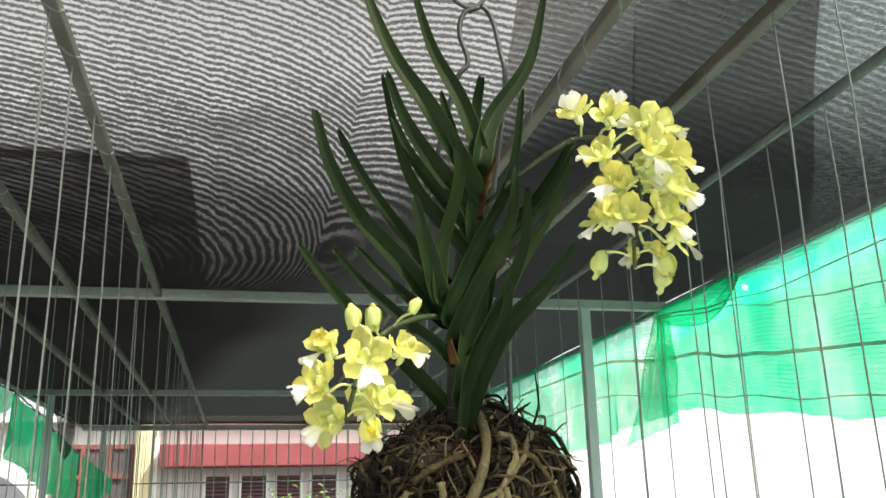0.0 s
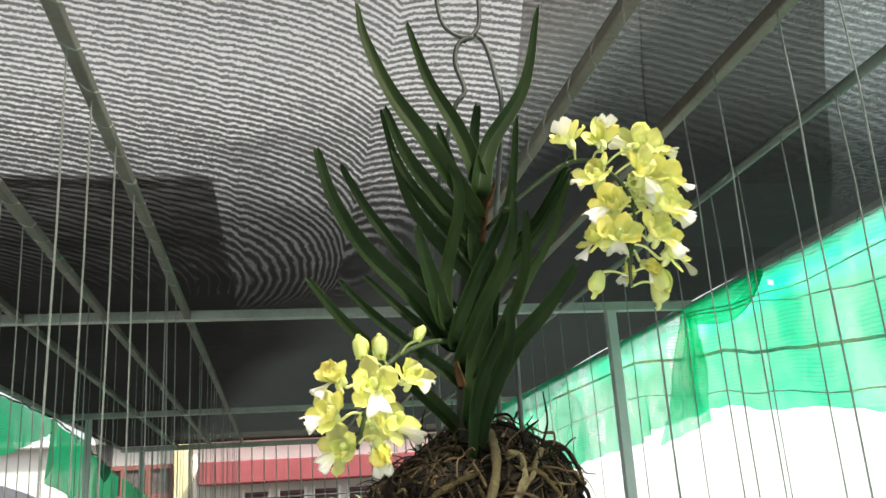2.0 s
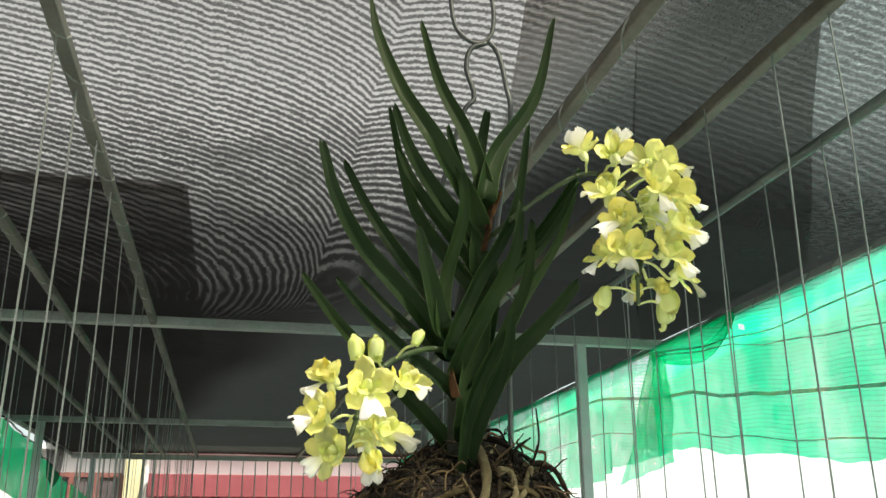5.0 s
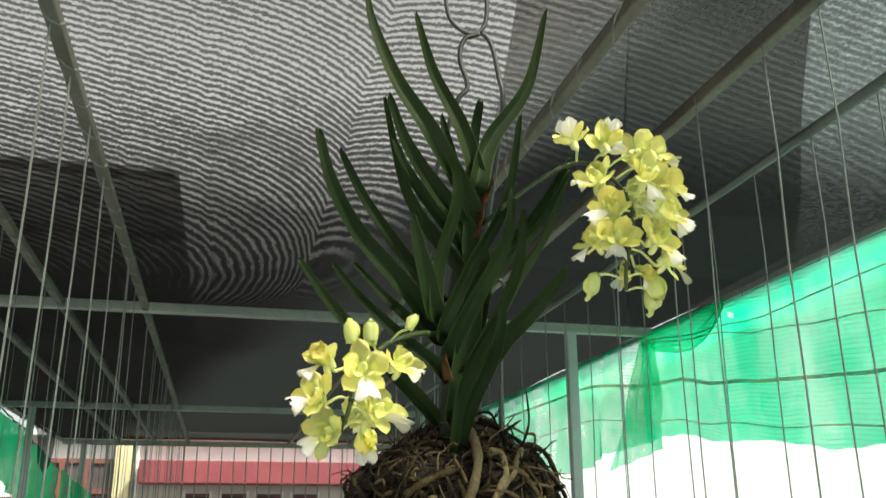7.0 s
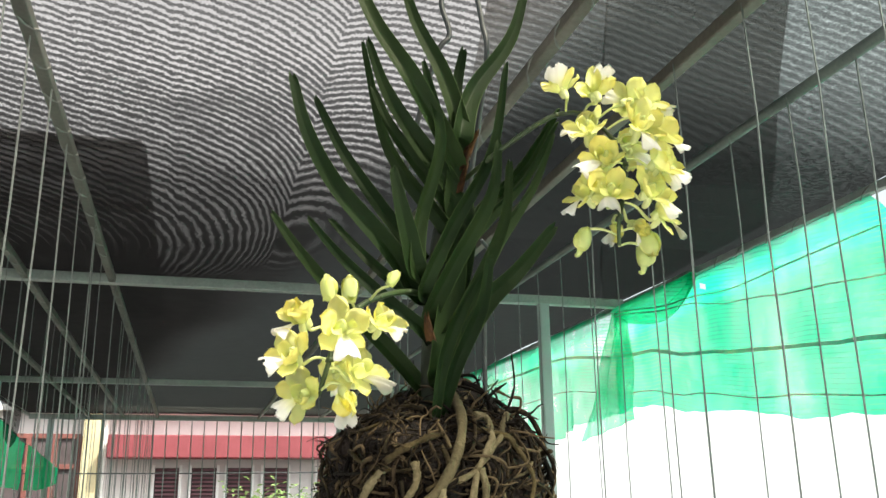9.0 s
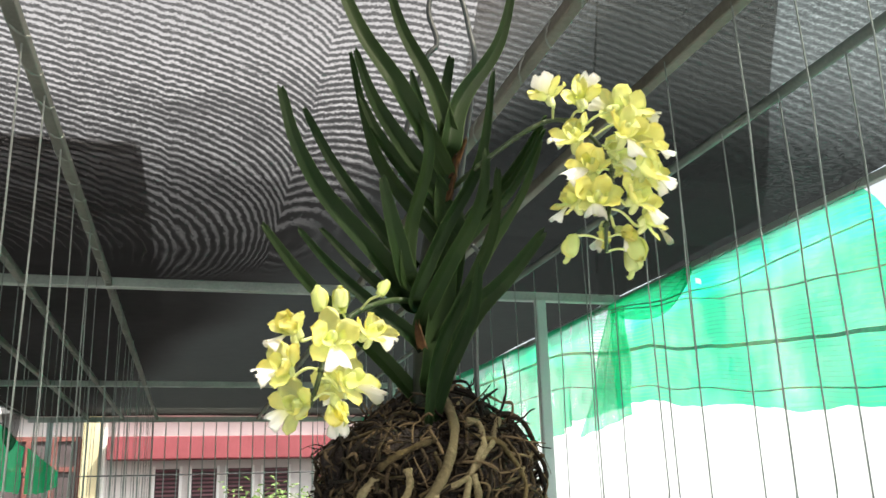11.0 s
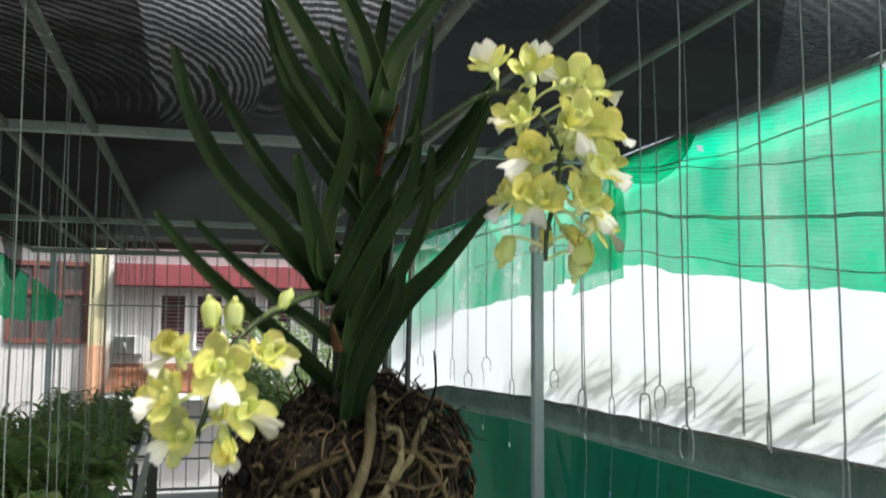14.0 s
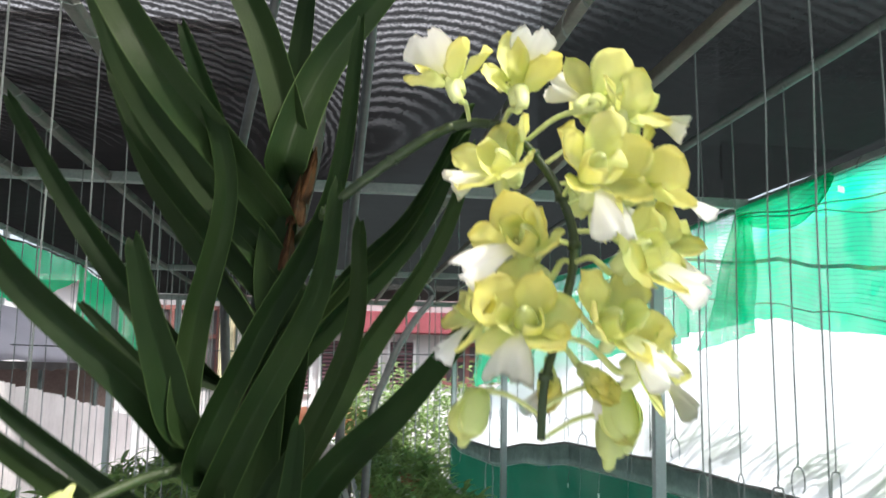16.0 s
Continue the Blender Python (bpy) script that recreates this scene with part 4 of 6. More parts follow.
for y in (3.2, 7.8, 12.4, 15.2):
    b = bmesh.new()
    tube(b, [Vector((-3.45, y, -3.0)), Vector((-3.45, y, 1.78))], 0.03, 8)
    part("leg", b, M["green_paint"], awning, shift=(-5, 8, -3.0))


# ---- hanging wires with hooks ----
def hanging_wire(x, y, low, kind):
    p = root_of("hanging_wire", (x, y, low), "thin grey wire with an open hook, hung from a purlin", "hanging wire", "hanging wires")
    r = 0.0016 + 0.0006 * random.random()
    lean = random.uniform(-0.012, 0.012)
    b = bmesh.new()
    tube(b, [Vector((lean * (1 - k / 4) - lean + 0.002 * math.sin(k * 2.1 + y), 0.002 * math.cos(k * 3 + x), 0.045 + (ROOF - 0.004 - low - 0.045) * k / 4)) for k in range(5)], r, 5)
    part("wire", b, M["wire"], p)
    b = bmesh.new()
    turn = random.uniform(0, math.pi)
    ca, sa = math.cos(turn), math.sin(turn)
    if kind == 0:
        q = [(0.0, 0.055), (-0.004, 0.04), (-0.018, 0.028), (-0.024, 0.0), (-0.02, -0.035)]
        q2 = [(-0.004, 0.04), (0.012, 0.034), (0.022, 0.012), (0.022, -0.02), (0.014, -0.032)]
        lines = [q, q2]
    else:
        lines = [[(0.0, 0.055), (0.0, 0.03), (-0.013, 0.018), (-0.014, -0.09)], [(0.0, 0.03), (0.013, 0.02), (0.014, -0.05), (0.008, -0.062)]]
    for ln in lines:
        tube(b, smooth_line([(u * 0.8 * ca, u * 0.8 * sa, 0.045 + (v - 0.045) * 0.85) for u, v in ln], 4), 0.0018, 5)
    part("hook", b, M["wire"], p)
    if x > 0.8 and random.random() < 0.6:
        drop = random.uniform(0.10, 0.30)
        b = bmesh.new()
        u = 0.012 * random.choice((-1, 1))
        tube(b, [Vector((u * ca, u * sa, -0.02)), Vector((u * ca + 0.004, u * sa, -0.02 - drop * 0.5)), Vector((u * ca, u * sa + 0.006, -0.02 - drop))], 0.0008, 4)
        part("lower_line", b, M["wire"], p)
        b = bmesh.new()
        tube(b, smooth_line([(u * ca, u * sa + 0.006, -0.012 - drop), (u * ca, u * sa + 0.006, -0.02 - drop), (u * ca, u * sa + 0.006, -0.034 - drop)], 3), lambda t: 0.0015 + 0.0022 * math.sin(t * 3.1), 7)
        part("clip", b, M[random.choice(("clip_blue", "clip_pale"))], p)


WIRES = [(0.95, y) for y in (1.02, 1.18, 1.33, 1.58, 1.78, 2.1)]
WIRES += [(1.28, y) for y in (1.22, 1.44, 1.66, 1.90, 2.13, 2.30, 2.60, 2.83, 3.05, 3.30, 3.52, 3.86, 4.1, 4.4, 4.75, 5.1, 5.5, 6.0, 6.4)]
WIRES += [(0.65, y) for y in (2.9, 3.5, 4.3, 5.0, 5.9)]
for x, gap, y0 in ((-0.362, 0.27, 1.55), (-0.69, 0.29, 1.7), (-1.02, 0.33, 2.3)):
    y = y0
    while y < 9.4:
        WIRES.append((x, y))
        y += gap * random.uniform(0.6, 1.4)
for i, (x, y) in enumerate(WIRES):
    low = (1.50 if x > 0 else 1.02) + random.uniform(-0.05, 0.03)
    hanging_wire(x + random.uniform(-0.012, 0.012), y, low, (i * 7) % 3 % 2)


# ---- potted plants on the benches ----
def strap_leaf(b, base, way, length, width, droop):
    """A single thin arching leaf with a folded middle."""
    up = Vector((0, 0, 1))
    side = way.cross(up).normalized()
    n = 5
    rows = []
    for i in range(n + 1):
        t = i / n
        c = base + way * (length * t) + up * (-droop * length * t * t)
        w = width * (1 - t ** 2.2) * (0.55 + 0.45 * min(1, t * 4))
        rows.append([b.verts.new(c + side * s * w + up * (abs(s) * w * 0.45)) for s in (-1, 0, 1)])
    for r0, r1 in zip(rows, rows[1:]):
        for k in range(2):
            b.faces.new((r0[k], r0[k + 1], r1[k + 1], r1[k]))


def potted_plant(x, y, z, height, leaves, width, pot="terracotta", mat="foliage", spread=0.55, wide=0.018, label=""):
    p = root_of("potted_plant", (x, y, z), label or "dark green strap-leaved orchid in a small clay pot", "potted plant", "potted plants on the benches")
    b = bmesh.new()
    prof = [(0.0, 0.0), (0.048, 0.0), (0.055, 0.05), (0.064, 0.09), (0.070, 0.095), (0.070, 0.108), (0.060, 0.108), (0.054, 0.09), (0.0, 0.085)]
    rings = []
    for r, h in prof:
        rings.append([b.verts.new((math.cos(a) * r, math.sin(a) * r, h)) for a in [2 * math.pi * k / 14 for k in range(14)]] if r else [b.verts.new((0, 0, h))])
    for r0, r1 in zip(rings, rings[1:]):
        for k in range(14):
            q = [r0[k % len(r0)], r0[(k + 1) % len(r0)], r1[(k + 1) % len(r1)], r1[k % len(r1)]]
            q = list(dict.fromkeys(q))
            if len(q) > 2:
                b.faces.new(q)
    part("pot", b, M[pot], p)
    b = bmesh.new()
    for i in range(leaves // 3):
        a = random.uniform(0, 2 * math.pi)
        lean = random.uniform(0.05, spread)
        foot = Vector((random.uniform(-0.03, 0.03), random.uniform(-0.03, 0.03), 0.085))
        tip = foot + Vector((math.cos(a) * lean * height, math.sin(a) * lean * height, height * random.uniform(0.6, 1.0)))
        cane = smooth_line([foot, foot.lerp(tip, 0.5) + Vector((0, 0, 0.03)), tip], 4)
        tube(b, cane, lambda t: 0.0045 - 0.002 * t, 5)
        for k in range(2, len(cane)):
            for s in (0, 1):
                aa = a + math.pi * (k + s) + random.uniform(-0.7, 0.7)
                way = Vector((math.cos(aa), math.sin(aa), random.uniform(0.2, 1.1))).normalized()
                strap_leaf(b, cane[k], way, random.uniform(0.09, 0.19) * (1.45 if wide < 0.05 else 1.2), wide * random.uniform(0.5, 1.0), random.uniform(0.2, 0.9))
    part("foliage", b, M[mat], p)


for i in range(19):
    y = 3.7 + i * 0.31 + random.uniform(-0.08, 0.08)
    for x in (-0.5, -0.82, -1.12):
        potted_plant(x + random.uniform(-0.06, 0.06), y, 0.692, random.uniform(0.16, 0.46), 9, 0.3, random.choice(("terracotta", "black_pot")), wide=0.021)
for x, y, hgt, mat in ((-0.46, 3.62, 0.34, "foliage_pale"), (-0.60, 3.95, 0.46, "foliage"), (-0.42, 4.25, 0.30, "foliage_pale"), (-0.74, 4.35, 0.52, "foliage_pale"), (-0.44, 4.80, 0.36, "foliage_pale"), (-0.95, 3.75, 0.5, "foliage")):
    potted_plant(x, y, 0.692, hgt, 15, 0.3, "terracotta", mat, 0.7, 0.052, "broad-leaved light green orchid in a terracotta pot")
for i in range(9):
    y = 5.2 + i * 0.47
    for x in (0.62, 0.95):
        potted_plant(x + random.uniform(-0.06, 0.06), y, 0.692, random.uniform(0.22, 0.36), 16, 0.3, "terracotta")


def bush(x, y, z, r, h, n, label):
    p = root_of("shrub", (x, y, z), label, "shrub")
    b = bmesh.new()
    rs = random.Random(5)
    limbs = []
    for i in range(12):
        a = rs.uniform(0, 6.28)
        tip = Vector((math.cos(a) * r * rs.uniform(0.3, 0.9), math.sin(a) * r * rs.uniform(0.3, 0.9), h * rs.uniform(0.85, 1.0)))
        pts = smooth_line([(0, 0, 0), tip * 0.45 + Vector((rs.uniform(-.05, .05), 0, 0.05)), tip], 4)
        tube(b, pts, lambda t: 0.011 * (1 - t) + 0.003, 5)
        limbs.append(pts)
    part("branches", b, M["bark"], p)
    b = bmesh.new()
    for i in range(n):
        ln = limbs[i % len(limbs)]
        c = ln[rs.randrange(int(len(ln) * 0.8), len(ln))] + Vector((rs.gauss(0, r * 0.28), rs.gauss(0, r * 0.28), rs.gauss(0, h * 0.035)))
        a = rs.uniform(0, 6.28)
        strap_leaf(b, c, Vector((math.cos(a), math.sin(a), rs.uniform(-0.3, 0.8))).normalized(), rs.uniform(0.06, 0.12), rs.uniform(0.022, 0.042), rs.uniform(0.1, 0.6))
    part("foliage", b, M["foliage_pale"], p)


bush(0.82, 10.9, -3.0, 0.44, 4.27, 3600, "pale green leafy shrub by the gate in the sun")
bush(1.9, 12.5, -3.0, 1.3, 4.6, 3500, "pale green street tree beyond the gate")


# ---- the hanging orchid ----
BALL = Vector((0.154, 0.662, 1.50))
orchid = root_of("orchid", BALL, "hanging orchid with dark green strap leaves and pale yellow flowers", "orchid")
CORE = smooth_line([(0.154, 0.650, 1.600), (0.150, 0.636, 1.66), (0.150, 0.624, 1.72), (0.160, 0.624, 1.78), (0.170, 0.626, 1.83), (0.172, 0.632, 1.862)], 6)


HEART = Vector((0.005, 0.0, 0.0))


def ball_radius(a, z):
    """Outline of the husk ball: angle and height above its foot."""
    prof = 0.0755 * math.sqrt(max(0.06, 1 - ((min(z, 0.125) - 0.080) / 0.088) ** 2))
    return prof * (1 + 0.14 * noise.noise((math.cos(a) * 1.9, math.sin(a) * 1.9, z * 20)) + 0.12 * noise.noise((math.cos(a) * 6, math.sin(a) * 6, z * 60)))


def cap_height(t, a):
    """Height of the heap on top, from its rim (0) to the middle (1)."""
    return 0.108 + 0.028 * (1 - (1 - t) ** 2) + 0.026 * max(0.0, math.sin(a + 0.35)) * math.sin(math.pi * t) ** 0.7


b = bmesh.new()


def ball_place(u, v):
    a = 2 * math.pi * u
    if v <= 0.72:
        z = 0.108 * v / 0.72
        r = ball_radius(a, z)
    else:
        t = (v - 0.72) / 0.28
        z = cap_height(t, a) + 0.006 * noise.noise((math.cos(a) * 5 * (1 - t), math.sin(a) * 5 * (1 - t), 2))
        r = ball_radius(a, 0.108) * (1 - t) + 0.0008
    return HEART + Vector((math.cos(a) * r, math.sin(a) * r, z))


grid(b, 72, 44, ball_place)
b.verts.ensure_lookup_table()
bmesh.ops.remove_doubles(b, verts=b.verts[:], dist=0.0004)
part("husk_ball", b, M["husk"], orchid, "dark brown fibrous coconut husk ball", smooth=True)

rr = random.Random(11)


def on_ball(a, z, lift=0.0):
    """A point on the ball; heights past the rim run inwards over the heap."""
    if z <= 0.108:
        r = ball_radius(a, max(z, 0.0)) + lift
        return BALL + HEART + Vector((math.cos(a) * r, math.sin(a) * r, z))
    t = min(1.0, (z - 0.108) / 0.06)
    r = ball_radius(a, 0.108) * (1 - t)
    return BALL + HEART + Vector((math.cos(a) * r, math.sin(a) * r, cap_height(t, a) + lift))


# curly roots over the ball, thick on the heap and the upper side, sparse below
for i in range(440):
    a = rr.uniform(0, 2 * math.pi)
    if i % 4:
        a = -math.pi / 2 + rr.uniform(-1.9, 1.9)
    z = rr.choice((rr.uniform(0.0, 0.07), rr.uniform(0.02, 0.09), rr.uniform(0.05, 0.12), rr.uniform(0.08, 0.155), rr.uniform(0.10, 0.155)))
    head, lift, pts = rr.uniform(0, 6.28), rr.uniform(-0.003, 0.006), []
    for k in range(rr.randrange(5, 16)):
        pts.append(on_ball(a, z, lift + rr.uniform(-0.003, 0.004)))
        head += rr.gauss(-0.12 if math.sin(head) > 0 else 0.05, 0.72)
        a += math.cos(head) * 0.0095 / (0.07 if z < 0.11 else max(0.02, 0.07 * (0.168 - z) / 0.06))
        z = min(0.158, max(-0.003, z + math.sin(head) * 0.0085))
    rad = rr.choice((0.0004, 0.0005, 0.0007, 0.0009, 0.0010, 0.0012, 0.0015, 0.0018) if z > 0.07 else (0.0004, 0.0005, 0.0006, 0.0007, 0.0009, 0.0011, 0.0014, 0.0018))
    b = bmesh.new()
    tube(b, smooth_line(pts, 4), lambda t, rad=rad: rad * (1.05 - 0.55 * t) * (1 + 0.16 * math.sin(t * 31 + rad * 9000)), 6)
    part("root", b, M["root_pale"] if rad > 0.0009 and rr.random() < 0.10 else M["root"], orchid, smooth=True, shift=BALL)

def clear_of_ball(p, rad):
    """Push a point out of the ball, so that the root lies on it."""
    d = Vector(p) - BALL - HEART
    if 0.0 < d.z < 0.135:
        flat = Vector((d.x, d.y, 0))
        need = ball_radius(math.atan2(d.y, d.x), min(d.z, 0.108)) + rad + 0.0015
        if d.z > 0.108:
            need *= math.sqrt(max(0.0, 1 - (d.z - 0.108) / 0.028))
        if flat.length < need:
            flat = flat.normalized() * need
        d = Vector((flat.x, flat.y, d.z))
    return BALL + HEART + d


def thick_root(pts, rad, mat="root_thick"):
    """One heavy aerial root lying on the ball, swelling and narrowing along its way."""
    line = [clear_of_ball(p, rad) for p in smooth_line(pts, 8)]
    b = bmesh.new()
    tube(b, line, lambda t: rad * (0.95 if mat == "root_pale" else 0.56) * (1.0 - 0.22 * t) * (1 + 0.10 * math.sin(t * 17 + rad * 5000) + 0.06 * math.sin(t * 41) + 0.12 * noise.noise((t * 9, rad * 900, pts[0][0] * 50))), 12)
    part("root", b, M[mat], orchid, "thick pale grey-green aerial root" if mat == "root_pale" else "thick brown aerial root", smooth=True, shift=BALL)


# heavy roots coming down from the stem and arching over the ball
thick_root([(0.171, 0.660, 1.645), (0.161, 0.603, 1.625), (0.155, 0.586, 1.606), (0.144, 0.580, 1.584), (0.130, 0.583, 1.569), (0.110, 0.596, 1.560), (0.093, 0.621, 1.547)], 0.0038, "root_pale")
thick_root([(0.170, 0.604, 1.625), (0.178, 0.605, 1.624), (0.178, 0.596, 1.616), (0.171, 0.586, 1.602), (0.164, 0.580, 1.588), (0.160, 0.578, 1.570), (0.159, 0.580, 1.559)], 0.0027, "root_pale")
thick_root([(0.200, 0.625, 1.628), (0.184, 0.595, 1.612), (0.171, 0.584, 1.598), (0.159, 0.579, 1.586), (0.139, 0.581, 1.579)], 0.0024, "root_pale")
thick_root([(0.167, 0.594, 1.616), (0.187, 0.594, 1.610), (0.199, 0.594, 1.599), (0.206, 0.593, 1.584), (0.203, 0.591, 1.570)], 0.0033)
thick_root([(0.207, 0.594, 1.582), (0.221, 0.606, 1.576), (0.228, 0.616, 1.567), (0.227, 0.619, 1.557)], 0.0018)
thick_root([(0.108, 0.598, 1.590), (0.100, 0.603, 1.580), (0.094, 0.610, 1.565), (0.088, 0.623, 1.556)], 0.0030, "root_pale")
thick_root([(0.106, 0.600, 1.592), (0.108, 0.597, 1.586), (0.108, 0.596, 1.580)], 0.0034)
thick_root([(0.138, 0.612, 1.629), (0.131, 0.620, 1.632), (0.124, 0.621, 1.630), (0.120, 0.613, 1.622), (0.118, 0.604, 1.612), (0.113, 0.598, 1.600)], 0.0030)
thick_root([(0.112, 0.596, 1.595), (0.120, 0.594, 1.601), (0.129, 0.592, 1.606), (0.139, 0.592, 1.610), (0.146, 0.591, 1.612)], 0.0042)
thick_root([(0.086, 0.666, 1.610), (0.091, 0.666, 1.616), (0.099, 0.629, 1.616), (0.114, 0.617, 1.621), (0.129, 0.606, 1.621)], 0.0022)
thick_root([(0.086, 0.666, 1.610), (0.081, 0.667, 1.599), (0.077, 0.653, 1.588), (0.080, 0.636, 1.575), (0.077, 0.651, 1.562)], 0.0024)
thick_root([(0.126, 0.588, 1.594), (0.127, 0.586, 1.587), (0.125, 0.585, 1.579), (0.120, 0.588, 1.571)], 0.0028, "root_pale")
thick_root([(0.118, 0.590, 1.583), (0.119, 0.589, 1.574), (0.123, 0.588, 1.564), (0.127, 0.587, 1.557)], 0.0024)
thick_root([(0.141, 0.580, 1.578), (0.142, 0.581, 1.566), (0.142, 0.584, 1.552), (0.138, 0.596, 1.535)], 0.0031, "root_pale")
thick_root([(0.166, 0.580, 1.590), (0.169, 0.579, 1.579), (0.168, 0.580, 1.563), (0.167, 0.582, 1.556)], 0.0028, "root_pale")
thick_root([(0.162, 0.587, 1.607), (0.170, 0.586, 1.602), (0.176, 0.583, 1.593), (0.178, 0.581, 1.577)], 0.0022)
thick_root([(0.143, 0.587, 1.604), (0.146, 0.582, 1.594), (0.142, 0.580, 1.584), (0.132, 0.583, 1.577)], 0.0030)
thick_root([(0.091, 0.625, 1.603), (0.097, 0.611, 1.595), (0.103, 0.603, 1.592), (0.115, 0.593, 1.589), (0.129, 0.586, 1.591)], 0.0024)
thick_root([(0.083, 0.631, 1.589), (0.091, 0.616, 1.588), (0.098, 0.607, 1.589)], 0.0020)
thick_root([(0.100, 0.641, 1.622), (0.102, 0.620, 1.612), (0.098, 0.616, 1.603), (0.102, 0.605, 1.592)], 0.0018)

# loose wiry roots standing off the top
for i in range(110):
    a = rr.uniform(0, 2 * math.pi)
    p0 = on_ball(a, rr.uniform(0.095, 0.150), -0.001)
    w = Vector((math.cos(a) * rr.uniform(0.1, 0.8), math.sin(a) * rr.uniform(0.1, 0.8), rr.uniform(0.3, 1.3))).normalized()
    pts = [p0]
    for k in range(rr.randrange(3, 6)):
        w = (w + Vector((rr.gauss(0, 0.55), rr.gauss(0, 0.55), rr.gauss(-0.12, 0.4)))).normalized()
        pts.append(pts[-1] + w * rr.uniform(0.005, 0.009))
    b = bmesh.new()
    rad = rr.uniform(0.0004, 0.0011)
    tube(b, smooth_line(pts, 5), lambda t, rad=rad: rad * (1.1 - 0.7 * t), 5)
    part("root", b, M["root"], orchid, smooth=True, shift=BALL)


def twig(pts, rad):
    b = bmesh.new()
    tube(b, smooth_line(pts, 6), lambda t: rad * (1.1 - 0.65 * t) * (1 + 0.12 * math.sin(t * 19 + rad * 8000)), 7)
    part("twig", b, M["root"], orchid, "dry brown twig", smooth=True, shift=BALL)


# dead twigs and wiry roots rising beside the stem
twig([(0.192, 0.625, 1.615), (0.201, 0.630, 1.629), (0.208, 0.635, 1.642), (0.210, 0.635, 1.652), (0.2085, 0.635, 1.672)], 0.0013)
twig([(0.208, 0.635, 1.641), (0.214, 0.635, 1.640), (0.213, 0.635, 1.632), (0.206, 0.635, 1.628)], 0.0012)
twig([(0.207, 0.630, 1.632), (0.217, 0.630, 1.628), (0.225, 0.630, 1.634), (0.229, 0.630, 1.636)], 0.0009)
twig([(0.167, 0.640, 1.653), (0.173, 0.640, 1.656), (0.181, 0.640, 1.656), (0.185, 0.640, 1.651), (0.186, 0.640, 1.645)], 0.0014)
twig([(0.170, 0.630, 1.650), (0.180, 0.630, 1.647), (0.187, 0.630, 1.641), (0.190, 0.630, 1.628), (0.189, 0.630, 1.619)], 0.0019)
twig([(0.188, 0.630, 1.639), (0.193, 0.630, 1.644), (0.202, 0.630, 1.650)], 0.0015)
twig([(0.194, 0.632, 1.646), (0.200, 0.632, 1.643), (0.206, 0.632, 1.640)], 0.0013)
twig([(0.207, 0.660, 1.630), (0.217, 0.660, 1.635), (0.230, 0.660, 1.630), (0.239, 0.660, 1.614), (0.242, 0.660, 1.602)], 0.0026)

# fine fibre fuzz
b = bmesh.new()
for i in range(3600):
    a, z = rr.uniform(0, 2 * math.pi), rr.uniform(0.0, 0.165)
    p0 = on_ball(a, z, -0.001)
    out = Vector((math.cos(a), math.sin(a), 0.2 if z < 0.108 else 0.9))
    d = (out * 0.35 + Vector((rr.uniform(-1, 1), rr.uniform(-1, 1), rr.uniform(-1, 1)))).normalized()
    e = (d + Vector((rr.uniform(-1, 1), rr.uniform(-1, 1), rr.uniform(-1, 0.6)))).normalized()
    ln = rr.uniform(0.003, 0.010)
    tube(b, [p0, p0 + d * ln * 0.6, p0 + d * ln * 0.6 + e * ln * 0.6], rr.uniform(0.00012, 0.00032), 3, False)
tagged(part("fibre", b, M["husk"], orchid, "loose brown husk fibres", shift=BALL), kind="stuff")

# lump of bark tied under the ball
CHUNK = Vector((0.232, 0.665, 1.512))


def chunk_place(u, v):
    a, e = 2 * math.pi * u, math.pi * max(0.02, min(0.98, v))
    d = Vector((math.cos(a) * math.sin(e), math.sin(a) * math.sin(e), math.cos(e)))
    r = 1 + 0.30 * noise.noise(d * 2.6) + 0.18 * noise.noise(d * 8.0 + Vector((3, 0, 0))) + 0.08 * noise.noise(d * 22.0)
    return CHUNK + Vector((d.x * 0.038, d.y * 0.033, d.z * 0.033)) * r


b = bmesh.new()
grid(b, 48, 26, chunk_place)
part("bark_chunk", b, M["bark"], orchid, "reddish brown chunk of fibrous bark", smooth=True, shift=BALL)
b = bmesh.new()
for i in range(900):
    p0 = chunk_place(rr.random(), rr.uniform(0.05, 0.95))
    d = ((p0 - CHUNK).normalized() * 0.5 + Vector((rr.uniform(-1, 1), rr.uniform(-1, 1), rr.uniform(-0.6, 1)))).normalized()
    ln = rr.uniform(0.004, 0.012)
    tube(b, [p0 - d * 0.001, p0 + d * ln * 0.6, p0 + d * ln + Vector((rr.uniform(-1, 1), rr.uniform(-1, 1), rr.uniform(-1, 0))) * ln * 0.4], rr.uniform(0.0002, 0.0005), 3, False)
tagged(part("bark_fibre", b, M["bark"], orchid, "short reddish brown bark fibres", shift=BALL), kind="stuff")

# stem with overlapping leaf bases
b = bmesh.new()
tube(b, CORE, lambda t: 0.0085 - 0.003 * t, 12)
part("stem", b, M["stem"], orchid, smooth=True, shift=BALL)


def core_at(z):
    return min(CORE, key=lambda p: abs(p.z - z))


